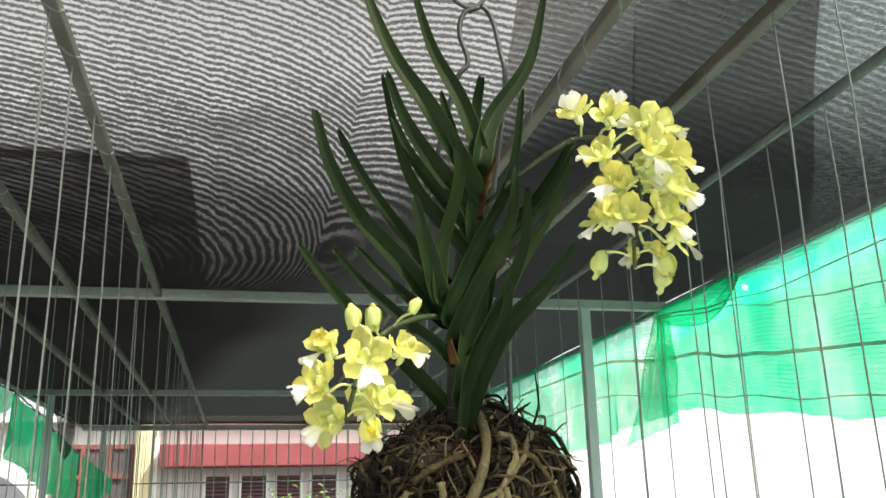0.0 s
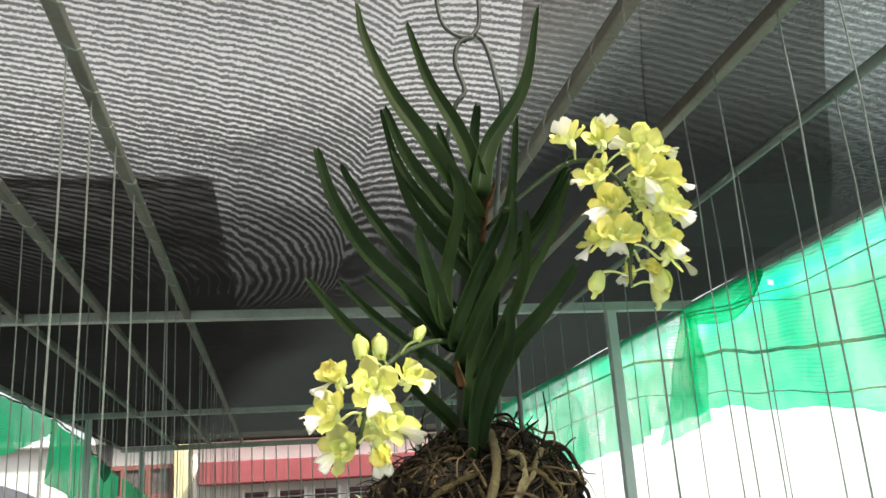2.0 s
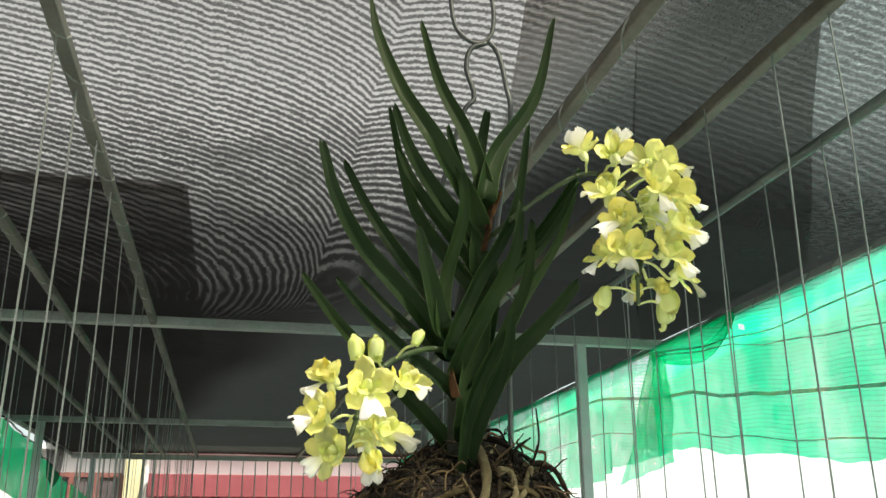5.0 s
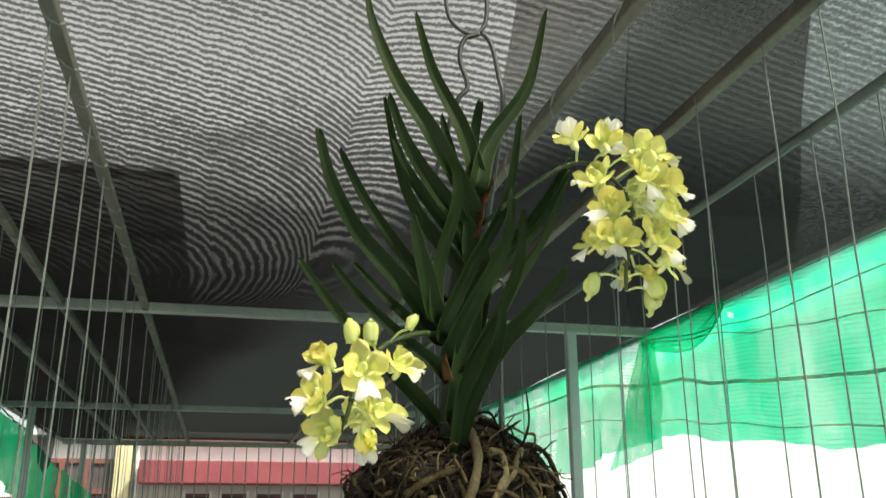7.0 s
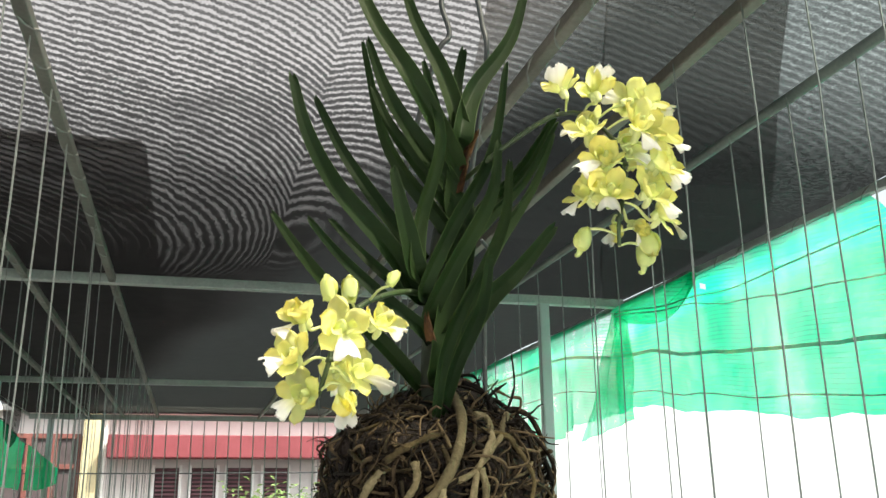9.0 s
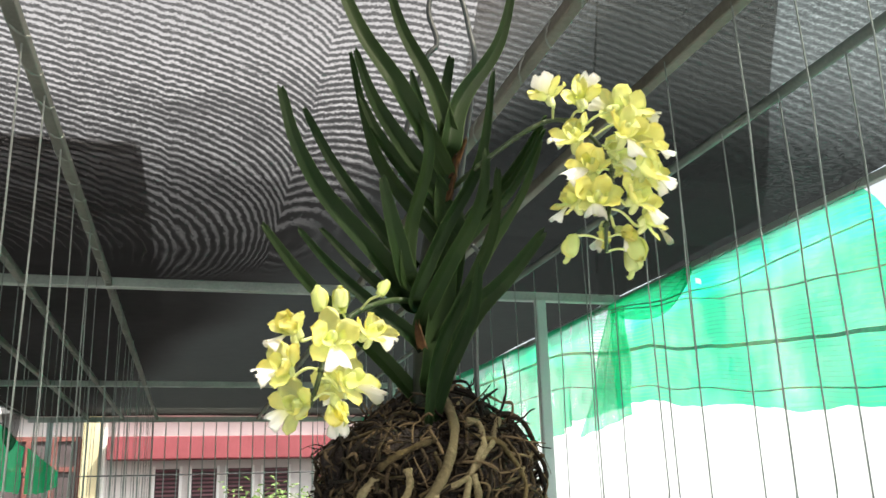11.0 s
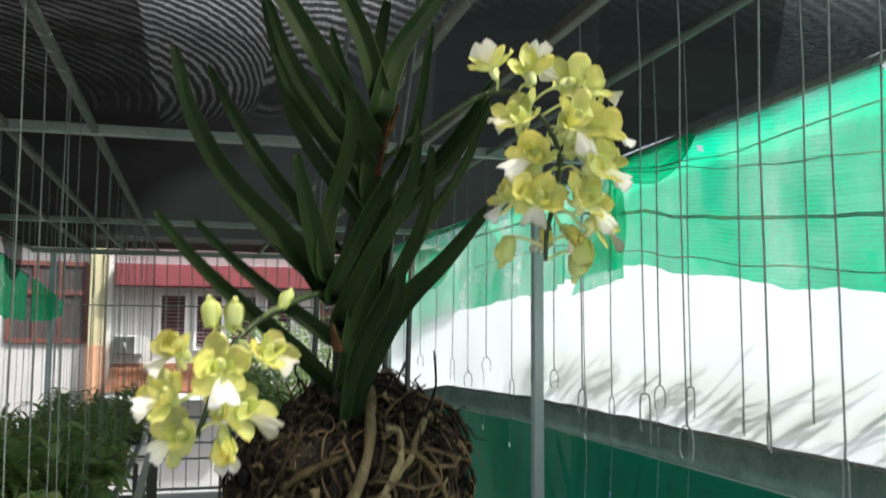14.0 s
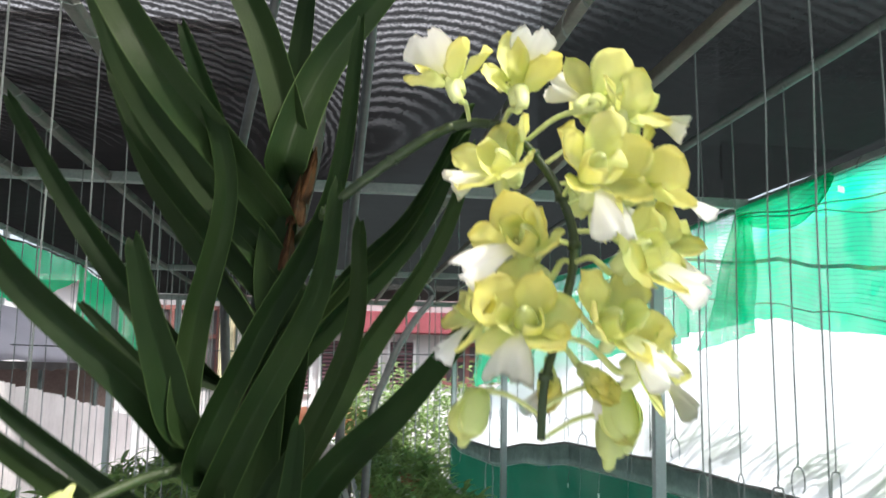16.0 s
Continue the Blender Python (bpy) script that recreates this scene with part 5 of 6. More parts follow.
def leaf(line, width, tip=0.5, face=(0.0, -1.0, -0.35), fold=0.62, inward=0.25, clasp=True, foot=3.2):
    """A thick strap leaf: a deep channel where it clasps the stem, opening towards an unequally notched tip. tip: its width there."""
    pts = [Vector(p) for p in line]
    if clasp:
        pts = [core_at(pts[0].z - 0.012).lerp(pts[0], 0.30)] + pts
    pts = smooth_line(pts, 8)
    n = len(pts)
    bmx = bmesh.new()
    cuts = (-1.0, -0.95, -0.80, -0.55, -0.28, -0.07, 0.0, 0.07, 0.28, 0.55, 0.80, 0.95, 1.0)
    rings = []
    f0 = Vector(face).normalized()
    seed = pts[-1].x * 90 + pts[-1].z * 37
    lop = 0.35 if noise.noise((seed, 3.0, 1.0)) > 0 else -0.35
    for i, p in enumerate(pts):
        t = i / (n - 1)
        tan = (pts[min(i + 1, n - 1)] - pts[max(i - 1, 0)]).normalized()
        stem_way = core_at(p.z) - p
        nrm = f0 + stem_way.normalized() * inward
        nrm = (nrm - tan * nrm.dot(tan)).normalized()
        side = tan.cross(nrm).normalized()
        w = width * 0.5 * (1.12 - 0.10 * t) * (1 - (1 - tip) * max(0.0, (t - 0.35) / 0.65) ** 1.5)
        w *= min(1.0, (0.30 if foot > 2 else 0.10) + t * foot) * (1 + 0.03 * noise.noise((t * 6, seed, 0.0)))
        w *= math.sqrt(max(0.10, 1 - max(0.0, (t - 0.955) / 0.045) ** 2 * 0.75))
        thick = 0.0019 * (1.1 - 0.40 * t)
        deep = fold * w * (1.55 - 1.05 * t)
        last = max(0.0, (t - 0.90) / 0.10)
        top = []
        for c in cuts:
            q = p + side * (c * w) - nrm * deep * (1 - abs(c) ** 1.25)
            q += nrm * 0.0006 * noise.noise((t * 7, c * 1.4, seed)) * (0.4 + abs(c))
            q += tan * last * width * 0.20 * (abs(c) - 0.45 + lop * c)
            top.append(q)
        low = [q - nrm * thick * (0.22 + 0.78 * (1 - abs(c) ** 1.6)) for q, c in zip(top, cuts)]
        rings.append([bmx.verts.new(v) for v in top + low[::-1]])
    m = len(rings[0])
    across = [(c + 1) / 2 for c in cuts] + [(c + 1) / 2 for c in cuts[::-1]]
    uv = bmx.loops.layers.uv.new("leaf_uv")
    for i, (r0, r1) in enumerate(zip(rings, rings[1:])):
        for k in range(m):
            k2 = (k + 1) % m
            f = bmx.faces.new((r0[k], r0[k2], r1[k2], r1[k]))
            for lp, at in zip(f.loops, ((across[k], i / n), (across[k2], i / n), (across[k2], (i + 1) / n), (across[k], (i + 1) / n))):
                lp[uv].uv = at
    bmx.faces.new(rings[0][::-1])
    half = len(cuts)
    for k in range(half - 1):
        bmx.faces.new((rings[-1][k], rings[-1][k + 1], rings[-1][2 * half - 2 - k], rings[-1][2 * half - 1 - k]))
    bmesh.ops.recalc_face_normals(bmx, faces=bmx.faces[:])
    return part("leaf", bmx, M["leaf"], orchid, smooth=True, shift=BALL)


# crown
leaf([(0.160, 0.600, 1.800), (0.122, 0.566, 1.842), (0.096, 0.572, 1.886), (0.080, 0.588, 1.940), (0.076, 0.600, 1.977)], 0.0131, 0.22)
leaf([(0.166, 0.604, 1.825), (0.152, 0.604, 1.871), (0.131, 0.604, 1.912), (0.114, 0.594, 1.957)], 0.0131, 0.30)
leaf([(0.164, 0.596, 1.821), (0.177, 0.608, 1.862), (0.210, 0.612, 1.915), (0.226, 0.606, 1.983)], 0.0144, 0.25)
leaf([(0.164, 0.616, 1.838), (0.165, 0.617, 1.857), (0.167, 0.614, 1.877), (0.169, 0.607, 1.894)], 0.0096, 0.6, fold=0.4)
leaf([(0.154, 0.612, 1.755), (0.125, 0.617, 1.795), (0.107, 0.608, 1.825), (0.090, 0.591, 1.881)], 0.0109, 0.35, face=(-0.65, -0.75, -0.3), inward=0.1)
leaf([(0.157, 0.606, 1.786), (0.130, 0.598, 1.816), (0.108, 0.590, 1.844), (0.092, 0.582, 1.878)], 0.0131, 0.35)
leaf([(0.160, 0.612, 1.770), (0.136, 0.606, 1.796), (0.114, 0.602, 1.822), (0.099, 0.598, 1.850)], 0.0113, 0.4)
# low side
leaf([(0.135, 0.614, 1.708), (0.113, 0.602, 1.735), (0.073, 0.589, 1.773), (0.052, 0.579, 1.806), (0.041, 0.577, 1.843)], 0.0130, 0.45)
leaf([(0.128, 0.614, 1.745), (0.106, 0.613, 1.771), (0.081, 0.612, 1.806), (0.060, 0.606, 1.842)], 0.0103, 0.45)
leaf([(0.150, 0.640, 1.640), (0.121, 0.634, 1.670), (0.085, 0.617, 1.699), (0.055, 0.602, 1.726), (0.033, 0.595, 1.752)], 0.0108, 0.4)
leaf([(0.135, 0.603, 1.681), (0.109, 0.597, 1.699), (0.078, 0.591, 1.724), (0.055, 0.582, 1.746)], 0.0089, 0.4)
leaf([(0.146, 0.630, 1.706), (0.123, 0.647, 1.725), (0.102, 0.654, 1.746), (0.079, 0.653, 1.769)], 0.0086, 0.45)
leaf([(0.131, 0.600, 1.722), (0.124, 0.594, 1.743), (0.118, 0.591, 1.763), (0.112, 0.590, 1.788)], 0.0134, 0.45, fold=0.5)
# front
leaf([(0.132, 0.600, 1.722), (0.134, 0.598, 1.758), (0.144, 0.583, 1.809), (0.128, 0.568, 1.859)], 0.0103, 0.45)
leaf([(0.137, 0.600, 1.708), (0.156, 0.594, 1.753), (0.181, 0.584, 1.804), (0.189, 0.571, 1.867)], 0.0098, 0.40)
leaf([(0.142, 0.606, 1.692), (0.155, 0.590, 1.723), (0.177, 0.577, 1.768), (0.183, 0.575, 1.808)], 0.0116, 0.40)
leaf([(0.156, 0.603, 1.682), (0.174, 0.596, 1.716), (0.190, 0.588, 1.756), (0.191, 0.576, 1.795)], 0.0094, 0.5)
leaf([(0.151, 0.622, 1.618), (0.158, 0.602, 1.656), (0.169, 0.578, 1.692), (0.173, 0.570, 1.726)], 0.0125, 0.35, fold=0.55, foot=1.3)
leaf([(0.146, 0.612, 1.622), (0.149, 0.599, 1.660), (0.158, 0.588, 1.690), (0.171, 0.578, 1.716)], 0.0112, 0.35, fold=0.6, foot=1.3)
# high side
leaf([(0.156, 0.614, 1.660), (0.183, 0.615, 1.702), (0.210, 0.618, 1.729), (0.240, 0.618, 1.765)], 0.0145, 0.5)
leaf([(0.168, 0.622, 1.750), (0.190, 0.634, 1.781), (0.214, 0.622, 1.807), (0.230, 0.580, 1.839)], 0.0093, 0.4, face=(0.55, -0.8, -0.3), inward=0.1)
leaf([(0.160, 0.612, 1.733), (0.187, 0.608, 1.764), (0.214, 0.604, 1.795), (0.229, 0.581, 1.829)], 0.0098, 0.4, face=(0.55, -0.8, -0.3), inward=0.1)
leaf([(0.170, 0.616, 1.703), (0.198, 0.621, 1.752), (0.222, 0.617, 1.790), (0.236, 0.604, 1.831)], 0.0114, 0.4, face=(0.55, -0.8, -0.3), inward=0.1)
leaf([(0.166, 0.624, 1.742), (0.191, 0.624, 1.776), (0.216, 0.610, 1.803), (0.231, 0.588, 1.836)], 0.0088, 0.4, face=(0.5, -0.8, 0.1), inward=0.2)

# leaf bases pressed against the stem
leaf([(0.158, 0.612, 1.700), (0.166, 0.606, 1.742), (0.168, 0.605, 1.760), (0.169, 0.606, 1.773)], 0.0163, 0.5, fold=0.3)
leaf([(0.150, 0.608, 1.655), (0.155, 0.605, 1.695), (0.160, 0.603, 1.732), (0.163, 0.604, 1.757)], 0.0179, 0.5, fold=0.3)
leaf([(0.164, 0.614, 1.745), (0.160, 0.608, 1.775), (0.160, 0.606, 1.795), (0.162, 0.607, 1.812)], 0.0141, 0.5, fold=0.3)

# torn brown sheaths on the stem, curled at the lip
for p0, p1, w in (((0.1665, 0.603, 1.797), (0.1695, 0.599, 1.813), 0.0085), ((0.169, 0.601, 1.806), (0.1745, 0.596, 1.823), 0.0060),
                  ((0.164, 0.604, 1.780), (0.1665, 0.600, 1.796), 0.0065), ((0.141, 0.594, 1.672), (0.135, 0.590, 1.688), 0.007)):
    b = bmesh.new()
    a, c = Vector(p0), Vector(p1)
    grid(b, 10, 8, lambda u, v: a.lerp(c, v) + Vector(((u - 0.5) * w * (1 - 0.80 * v ** 1.7), 0.008 * (2 * u - 1) ** 2 - 0.003 * v ** 3, 0.0022 * math.sin(u * 19 + w * 900) * (0.3 + v))))
    bmesh.ops.solidify(b, geom=b.faces[:], thickness=0.0005)
    part("sheath", b, M["sheath"], orchid, "torn dry brown leaf sheath", smooth=True, shift=BALL)


# ---- flowers ----
def tepal_mesh(name, length, width, cup, mat, blunt=0.6, ripple=0.0):
    """A broad spoon-shaped tepal on a narrow claw, its tip bent forward."""
    b = bmesh.new()

    def place(u, v):
        s = 2 * u - 1
        w = width * 0.5 * (0.20 + 0.80 * math.sin(math.pi * 0.5 * min(1.0, v / 0.58)) ** 1.2) * math.sqrt(max(0.0, 1 - max(0.0, (v - 0.58) / 0.42) ** (2.0 / blunt * 0.72)) + 0.004)
        hood = cup * (0.85 * w * s * s + length * (0.42 * v * v + 0.35 * max(0.0, v - 0.7) ** 2))
        return Vector((s * w, length * v * (1 - 0.05 * s * s), hood + ripple * (math.sin(v * 11 + s * 4) + 0.4 * math.sin(v * 19 - s * 7)) * 0.8 * (abs(s) + v * 0.4)))
    grid(b, 10, 12, place)
    bmesh.ops.solidify(b, geom=b.faces[:], thickness=0.00045)
    return mesh_of(name, b, mat, True)


def lip_mesh(length, width, bend, droop):
    """A tongue on a narrow claw, widening to two drooping, finely toothed lobes."""
    b = bmesh.new()

    def place(u, v):
        s = 2 * u - 1
        w = width * 0.5 * (0.26 + 0.74 * math.sin(min(1.0, v * 1.05) * math.pi * 0.5) ** 2.0)
        tooth = 0.0005 * math.sin(u * 47 + width * 3000) * v ** 4
        notch = 0.16 * math.exp(-(s / 0.22) ** 2) * v ** 3
        return Vector((s * w, length * v * (1 - notch - 0.20 * abs(s) ** 3 * v) + tooth, bend * length * v * v - droop * w * s * s * v + 0.35 * w * s * s * (1 - v) + 0.0006 * math.sin(s * 7 + v * 6) * v * v))
    grid(b, 16, 10, place)
    bmesh.ops.solidify(b, geom=b.faces[:], thickness=0.0005)
    return mesh_of("lip", b, M["lip"], True)


TEPAL = [tepal_mesh("tepal", 0.0138, 0.0116, c, M["tepal"], bl, rp) for c, bl, rp in ((0.45, 0.70, 0.0006), (0.62, 0.85, 0.0008), (0.28, 0.62, 0.0007))]
SEPAL = [tepal_mesh("tepal", 0.0142, 0.0098, c, M["tepal"], bl, rp) for c, bl, rp in ((0.40, 0.75, 0.0006), (0.58, 0.95, 0.0008))]
SLIM = tepal_mesh("tepal", 0.0145, 0.0080, 0.5, M["tepal"], 0.9, 0.0004)
LIP = [lip_mesh(0.0165, 0.0125, -0.10, 0.55), lip_mesh(0.0175, 0.0115, -0.22, 0.40), lip_mesh(0.0155, 0.0135, -0.02, 0.75)]
BUDT = tepal_mesh("bud_tepal", 0.0150, 0.0110, 0.5, M["tepal_green"], 0.6, 0.0003)


def lobe_mesh():
    b = bmesh.new()
    grid(b, 8, 8, lambda u, v: Vector(((u - 0.5) * 0.0072 * math.sin(math.pi * min(1, 0.22 + v * 0.62)) ** 0.6, 0.0070 * v, 0.006 * (u - 0.5) ** 2 * 2 + 0.002 * v * v)))
    bmesh.ops.solidify(b, geom=b.faces[:], thickness=0.0005)
    return mesh_of("side_lobe", b, M["tepal"], True)


LOBE = lobe_mesh()


def column_mesh():
    """The short column with its anther cap, and the blunt spur behind the lip."""
    b = bmesh.new()
    tube(b, smooth_line([(0, 0, -0.003), (0, 0.0006, 0.002), (0, 0.0012, 0.0055), (0, 0.0008, 0.0075)], 4), lambda t: 0.0022 + 0.0006 * math.sin(t * 5) - 0.0010 * t * t, 10)
    tube(b, smooth_line([(0, -0.001, 0.001), (0, -0.0028, -0.0015), (0, -0.0038, -0.0045), (0, -0.0036, -0.0060)], 4), lambda t: 0.0020 - 0.0008 * t * t, 10)
    return mesh_of("flower", b, M["pedicel"], True)


COLUMN = column_mesh()


def nearest(line, p):
    return min(line, key=lambda q: (q - p).length + max(0.0, p.z - q.z) * 0.3)


def flower(at, facing, lip, stalk, size=1.0, openness=1.0):
    """An open orchid flower: three sepals, two petals, a white two-lobed lip, side lobes, a short column and a spur. lip: the way it points."""
    at, f = Vector(at), Vector(facing).normalized()
    y = -(Vector(lip) - f * Vector(lip).dot(f)).normalized()
    m = Matrix((y.cross(f), y, f)).transposed().to_4x4()
    m.translation = at - f * 0.003 - BALL
    fl = part("flower", COLUMN, None, orchid, "pale yellow flower with a white two-lobed lip")
    fl.matrix_basis = m @ Matrix.Scale(size * 1.21, 4)
    for ang, kind in ((0, 0), (70, 1), (-70, 1), (140, 2), (-140, 2)):
        me = SLIM if (kind == 2 and rr.random() < 0.3) else TEPAL[rr.randrange(3)] if kind == 1 else SEPAL[rr.randrange(2)]
        t = part("petal" if kind == 1 else "sepal", me, None, fl)
        lift = (38, 28, 14)[kind] + rr.uniform(-20, 20) + (1.0 - openness) * 90
        t.matrix_basis = Euler((0, 0, radians(ang + rr.uniform(-8, 8)))).to_matrix().to_4x4() @ Matrix.Translation((0, 0.0012, 0)) @ Euler((radians(lift), radians(rr.uniform(-16, 16)), 0)).to_matrix().to_4x4() @ Matrix.Scale(rr.uniform(0.88, 1.08), 4)
    lp = part("lip", LIP[rr.randrange(3)], None, fl, "white two-lobed lip")
    lp.matrix_basis = Matrix.Translation((0, -0.0022, 0.0015)) @ Euler((0, 0, radians(180))).to_matrix().to_4x4() @ Euler((radians(38 + rr.uniform(-12, 12)), radians(rr.uniform(-8, 8)), 0)).to_matrix().to_4x4() @ Matrix.Scale(rr.uniform(0.84, 1.02), 4)
    for s in (-1, 1):
        lb = part("side_lobe", LOBE, None, fl)
        lb.matrix_basis = Euler((0, 0, radians(s * 118))).to_matrix().to_4x4() @ Matrix.Translation((0, 0.0040, 0.0015)) @ Euler((radians(62 + rr.uniform(-8, 8)), 0, 0)).to_matrix().to_4x4()
    foot = nearest(stalk, at)
    back = at - f * 0.009
    b = bmesh.new()
    tube(b, smooth_line([foot, foot.lerp(back, 0.5) + Vector((0, 0, 0.003)), back, at - f * 0.004], 6), lambda t: 0.0008 + 0.0009 * t ** 2, 8)
    part("pedicel", b, M["pedicel"], orchid, smooth=True, shift=BALL)


def bud(at, hang, stalk, size=1.0):
    """A closed bud: tepals folded over one another."""
    at, f = Vector(at), Vector(hang).normalized()
    up = Vector((0, 1, 0.1))
    y = (up - f * up.dot(f)).normalized()
    m = Matrix((y.cross(f), y, f)).transposed().to_4x4()
    m.translation = at - BALL - f * 0.007 * size
    b = bmesh.new()
    tube(b, smooth_line([(0, 0, 0), (0, 0, 0.003), (0, 0, 0.008), (0, 0, 0.0115), (0, 0, 0.0135)], 3), lambda t: 0.0044 * math.sin(math.pi * min(1, 0.12 + t * 0.76)) ** 0.6 + 0.0004, 12)
    tube(b, smooth_line([(0, 0.001, 0.011), (0, 0.0035, 0.0150), (0, 0.0065, 0.0158), (0, 0.0090, 0.0140)], 4), lambda t: 0.0024 - 0.0017 * t, 8)
    bd = part("bud", b, M["tepal_green"], orchid, "closed yellow-green flower bud", smooth=True)
    bd.matrix_basis = m @ Matrix.Scale(size, 4)
    for k in range(3):
        t = part("sepal", BUDT, None, bd)
        t.matrix_basis = Euler((0, 0, radians(120 * k + 60 + rr.uniform(-12, 12)))).to_matrix().to_4x4() @ Matrix.Translation((0, 0.0040, 0.0)) @ Euler((radians(92 + rr.uniform(-5, 3)), rr.uniform(-0.12, 0.12), 0)).to_matrix().to_4x4() @ Matrix.Scale(rr.uniform(0.85, 1.12), 4)
    foot = nearest(stalk, at)
    b = bmesh.new()
    back = at - f * 0.007 * size
    tube(b, smooth_line([foot, foot.lerp(back, 0.5) + Vector((0, 0, 0.002)), back], 5), lambda t: 0.0007 + 0.0003 * t, 7)
    part("pedicel", b, M["pedicel"], orchid, smooth=True, shift=BALL)


def spike(line, rad):
    pts = smooth_line(line, 7)
    b = bmesh.new()
    tube(b, pts, lambda t: rad * (1.05 - 0.35 * t), 9)
    for k in range(6, len(pts) - 2, 7):
        c = pts[k]
        tube(b, [c - Vector((0, 0, 0.0012)), c, c + Vector((0, 0, 0.0012))], rad * 1.25, 9)
    part("flower_stalk", b, M["stalk"], orchid, smooth=True, shift=BALL)
    return pts


STALK_R = spike([(0.166, 0.615, 1.790), (0.182, 0.580, 1.801), (0.204, 0.562, 1.816), (0.222, 0.560, 1.826), (0.236, 0.552, 1.824), (0.247, 0.545, 1.812), (0.254, 0.538, 1.796), (0.256, 0.534, 1.780), (0.250, 0.529, 1.757), (0.245, 0.527, 1.740), (0.244, 0.527, 1.724)], 0.0018)
SPRAY = STALK_R[21:]
flower((0.218, 0.545, 1.838), (-0.35, 0.15, 0.90), (-0.50, -0.80, 0.10), SPRAY, 1.02)
flower((0.239, 0.538, 1.834), (0.05, 0.22, 0.95), (0.05, -0.95, 0.15), SPRAY, 1.05)
flower((0.265, 0.540, 1.832), (0.35, 0.70, 0.60), (-0.80, 0.30, 0.20), SPRAY, 0.98)
flower((0.272, 0.526, 1.823), (0.50, -0.10, 0.80), (0.85, -0.30, -0.20), SPRAY, 1.0)
flower((0.256, 0.512, 1.801), (0.10, -0.95, 0.28), (0.10, -0.20, -1.0), SPRAY, 1.15)
flower((0.277, 0.524, 1.801), (0.62, -0.40, 0.62), (0.85, -0.20, -0.20), SPRAY, 1.05)
flower((0.235, 0.541, 1.808), (-0.58, -0.60, 0.52), (-0.80, 0.0, -0.30), SPRAY, 1.1)
flower((0.240, 0.529, 1.783), (-0.50, -0.70, 0.42), (-0.85, -0.1, -0.35), SPRAY, 1.05)
flower((0.238, 0.522, 1.758), (-0.30, -0.90, 0.30), (-0.25, -0.2, -1.0), SPRAY, 1.08)
flower((0.229, 0.538, 1.762), (-0.80, -0.15, 0.45), (-0.65, 0.2, -0.60), SPRAY, 0.98)
flower((0.268, 0.513, 1.777), (0.55, -0.65, 0.45), (0.85, 0.0, -0.40), SPRAY, 1.08)
flower((0.262, 0.516, 1.758), (0.25, -0.88, 0.28), (0.60, -0.2, -0.65), SPRAY, 1.10)
flower((0.275, 0.526, 1.748), (0.62, -0.45, 0.35), (0.75, 0.0, -0.65), SPRAY, 1.02)
flower((0.284, 0.537, 1.786), (0.75, 0.10, 0.50), (0.80, 0.0, -0.40), SPRAY, 1.0)
flower((0.268, 0.552, 1.802), (0.55, 0.70, 0.40), (0.50, -0.2, -0.60), SPRAY, 0.95)
flower((0.246, 0.550, 1.776), (-0.50, 0.75, 0.30), (-0.60, 0.0, -0.60), SPRAY, 0.9)
flower((0.250, 0.541, 1.741), (-0.10, -0.60, -0.55), (-0.30, 0.4, -0.70), SPRAY, 0.68, 0.6)
flower((0.263, 0.537, 1.742), (0.35, -0.60, -0.45), (0.40, 0.3, -0.70), SPRAY, 0.75, 0.55)
bud((0.226, 0.540, 1.731), (-0.25, -0.1, -0.95), SPRAY, 1.05)
bud((0.272, 0.540, 1.732), (0.25, -0.2, -0.90), SPRAY, 1.25)
bud((0.271, 0.546, 1.724), (0.05, -0.1, -1.0), SPRAY, 1.05)

STALK_L = spike([(0.148, 0.622, 1.708), (0.122, 0.600, 1.705), (0.098, 0.577, 1.694), (0.083, 0.563, 1.683), (0.071, 0.557, 1.667), (0.066, 0.553, 1.648), (0.060, 0.551, 1.629)], 0.0021)
SPRAY_L = STALK_L[18:]
flower((0.050, 0.549, 1.674), (-0.60, -0.45, 0.65), (-0.75, -0.30, 0.1), SPRAY_L, 1.01, 0.70)
flower((0.070, 0.534, 1.666), (0.05, -0.95, 0.25), (0.12, -0.2, -1.0), SPRAY_L, 1.12)
flower((0.095, 0.547, 1.673), (0.50, -0.70, 0.45), (0.75, -0.2, -0.50), SPRAY_L, 1.01)
flower((0.045, 0.545, 1.651), (-0.50, -0.68, 0.50), (-0.90, 0.0, -0.45), SPRAY_L, 1.05)
flower((0.052, 0.551, 1.630), (-0.40, -0.70, 0.10), (-0.75, 0.2, -0.55), SPRAY_L, 1.01)
flower((0.082, 0.544, 1.643), (0.45, -0.72, 0.45), (0.80, -0.1, -0.60), SPRAY_L, 1.05)
flower((0.072, 0.562, 1.646), (0.20, 0.70, 0.10), (0.20, 0.2, -0.90), SPRAY_L, 0.87)
flower((0.073, 0.538, 1.629), (0.05, -0.65, -0.60), (0.10, 0.5, -0.60), SPRAY_L, 0.97, 0.45)
bud((0.065, 0.552, 1.693), (-0.12, 0.0, 1.0), STALK_L[12:], 1.02)
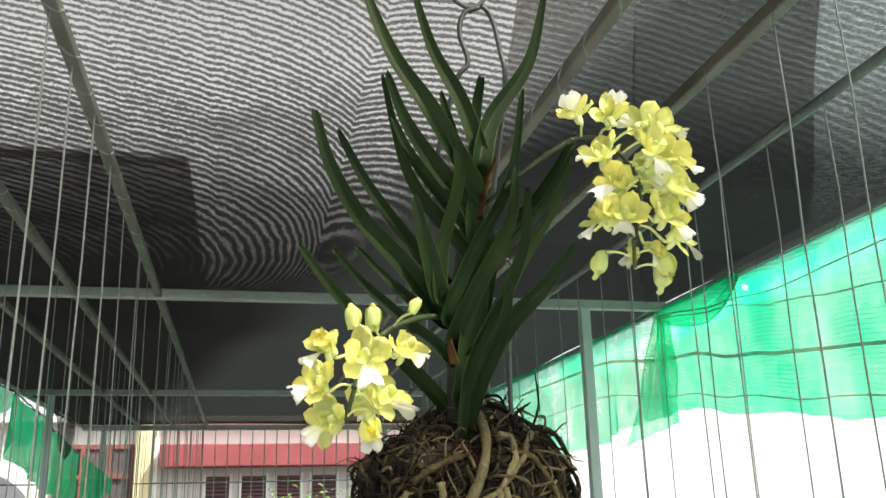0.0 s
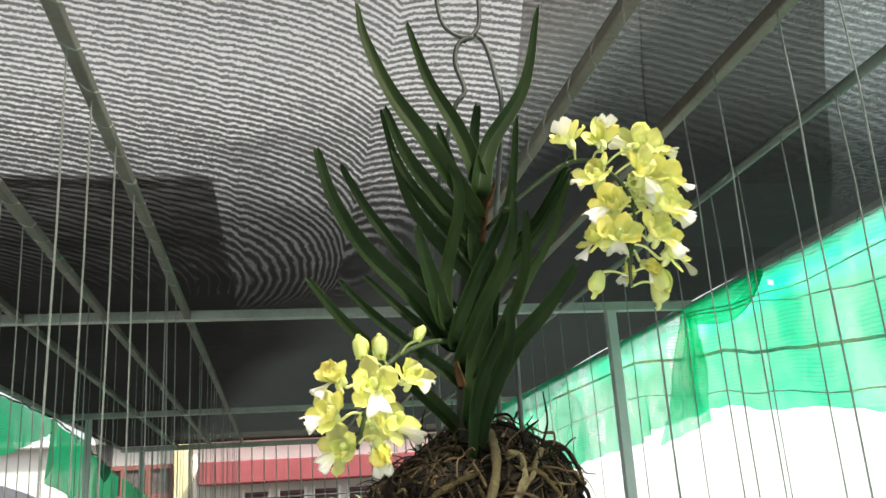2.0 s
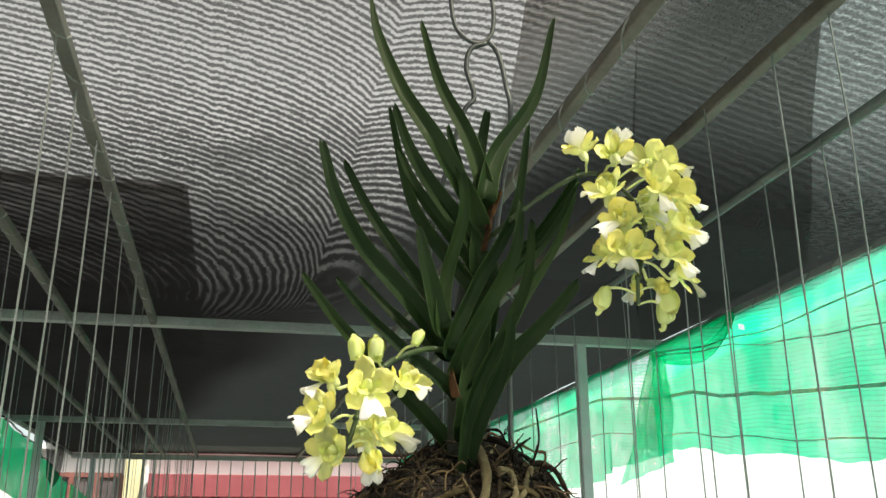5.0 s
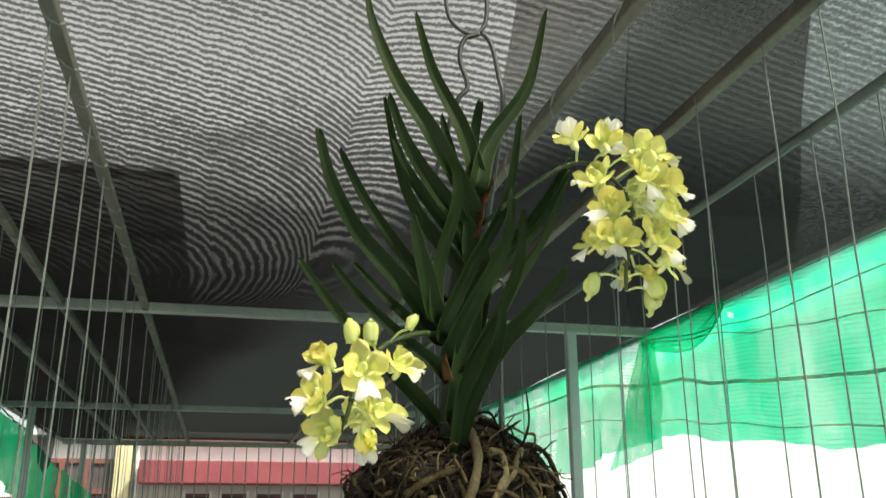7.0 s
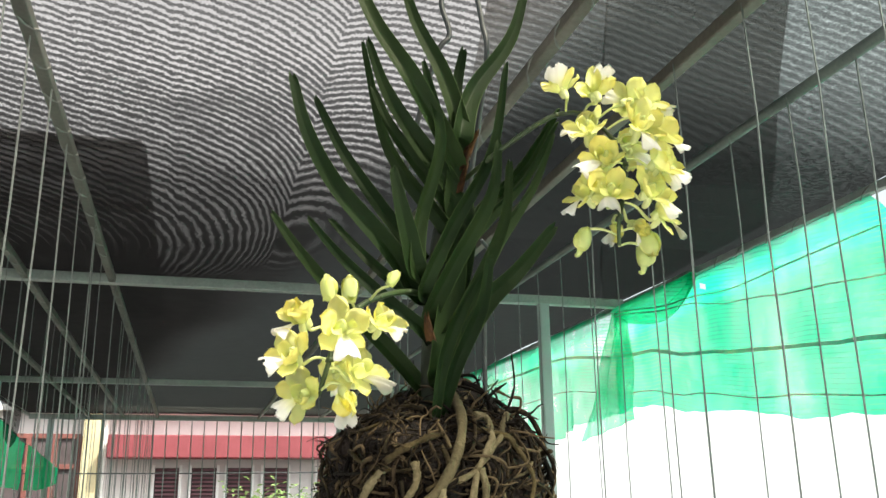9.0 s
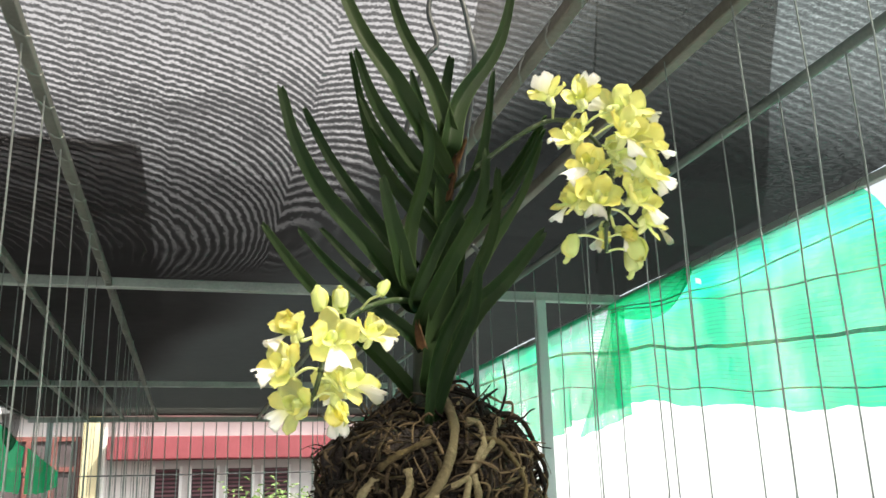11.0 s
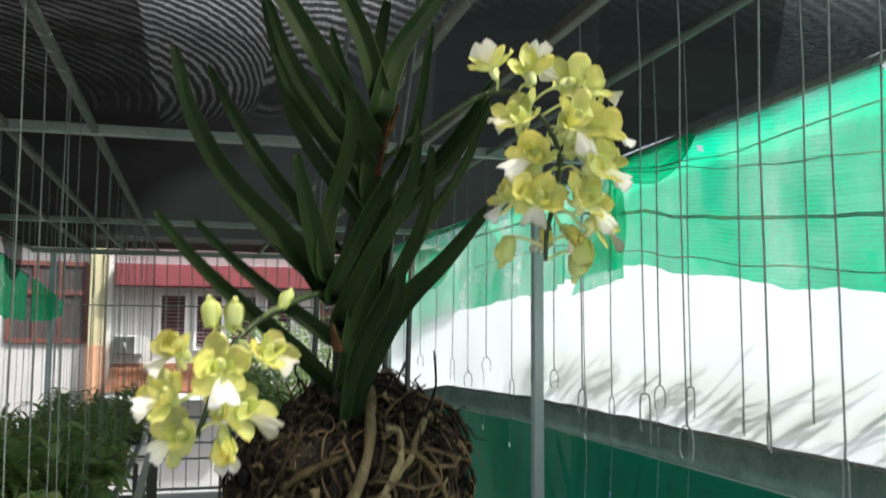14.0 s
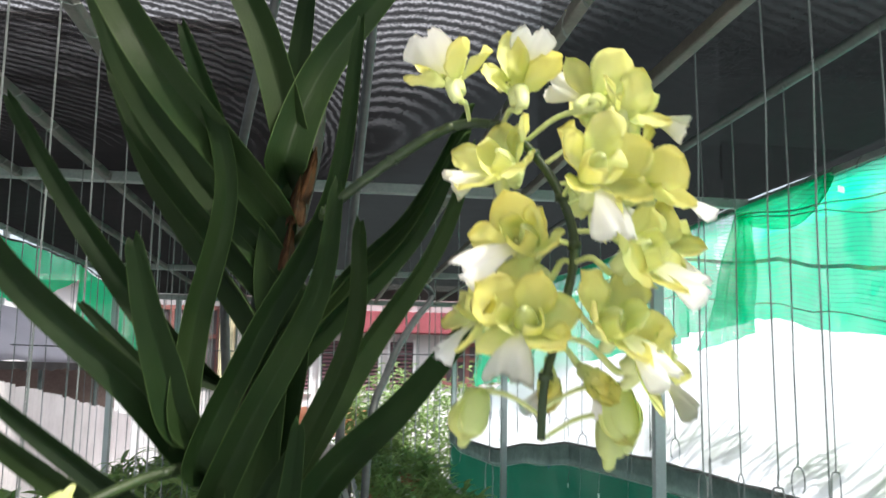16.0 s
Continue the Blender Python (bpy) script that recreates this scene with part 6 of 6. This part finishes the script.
bud((0.077, 0.548, 1.692), (0.05, 0.0, 1.0), STALK_L[12:], 1.05)
bud((0.104, 0.551, 1.701), (0.5, 0.0, 0.9), STALK_L[12:], 0.72)

# ---- its wire hanger and the hooks above ----
hang = root_of("wire_hanger", (0.170, 0.640, 1.62), "grey steel wire hanger holding the root ball", "hanger")
for pts in ([(0.176, 0.632, 1.969), (0.163, 0.632, 1.962), (0.159, 0.632, 1.943), (0.165, 0.632, 1.918), (0.154, 0.636, 1.897), (0.136, 0.665, 1.80), (0.138, 0.690, 1.70), (0.136, 0.690, 1.60)],
            [(0.168, 0.635, 1.966), (0.178, 0.635, 1.972), (0.187, 0.635, 1.962), (0.193, 0.635, 1.933), (0.196, 0.637, 1.900), (0.190, 0.672, 1.80), (0.188, 0.690, 1.70), (0.186, 0.690, 1.60)]):
    b = bmesh.new()
    tube(b, smooth_line(pts, 8), 0.0021, 9)
    part("leg", b, M["dark_wire"], hang, smooth=True, shift=(0.170, 0.640, 1.62))
hook = root_of("hanging_wire", (0.172, 0.632, 1.97), "grey wire with a double hook carrying the orchid", "hanging wire", "hanging wires")
b = bmesh.new()
tube(b, smooth_line([(0.147, 0.632, 2.02), (0.147, 0.632, 2.0), (0.152, 0.632, 1.978), (0.168, 0.632, 1.968), (0.181, 0.632, 1.979), (0.182, 0.632, 2.01), (0.170, 0.632, 2.03), (0.165, 0.632, 2.10), (0.165, 0.634, 2.47)], 6), 0.0019, 8)
part("wire", b, M["dark_wire"], hook, smooth=True, shift=(0.172, 0.632, 1.97))
# a bent end of the hanger standing up behind the leaves
b = bmesh.new()
tube(b, smooth_line([(0.196, 0.660, 1.615), (0.199, 0.668, 1.68), (0.202, 0.675, 1.7236), (0.209, 0.700, 1.740), (0.2165, 0.725, 1.755), (0.2275, 0.750, 1.771), (0.2375, 0.769, 1.783), (0.2365, 0.768, 1.789), (0.227, 0.756, 1.7925)], 8), 0.0019, 10)
part("bent_end", b, M["dark_wire"], hang, smooth=True, shift=(0.170, 0.640, 1.62))
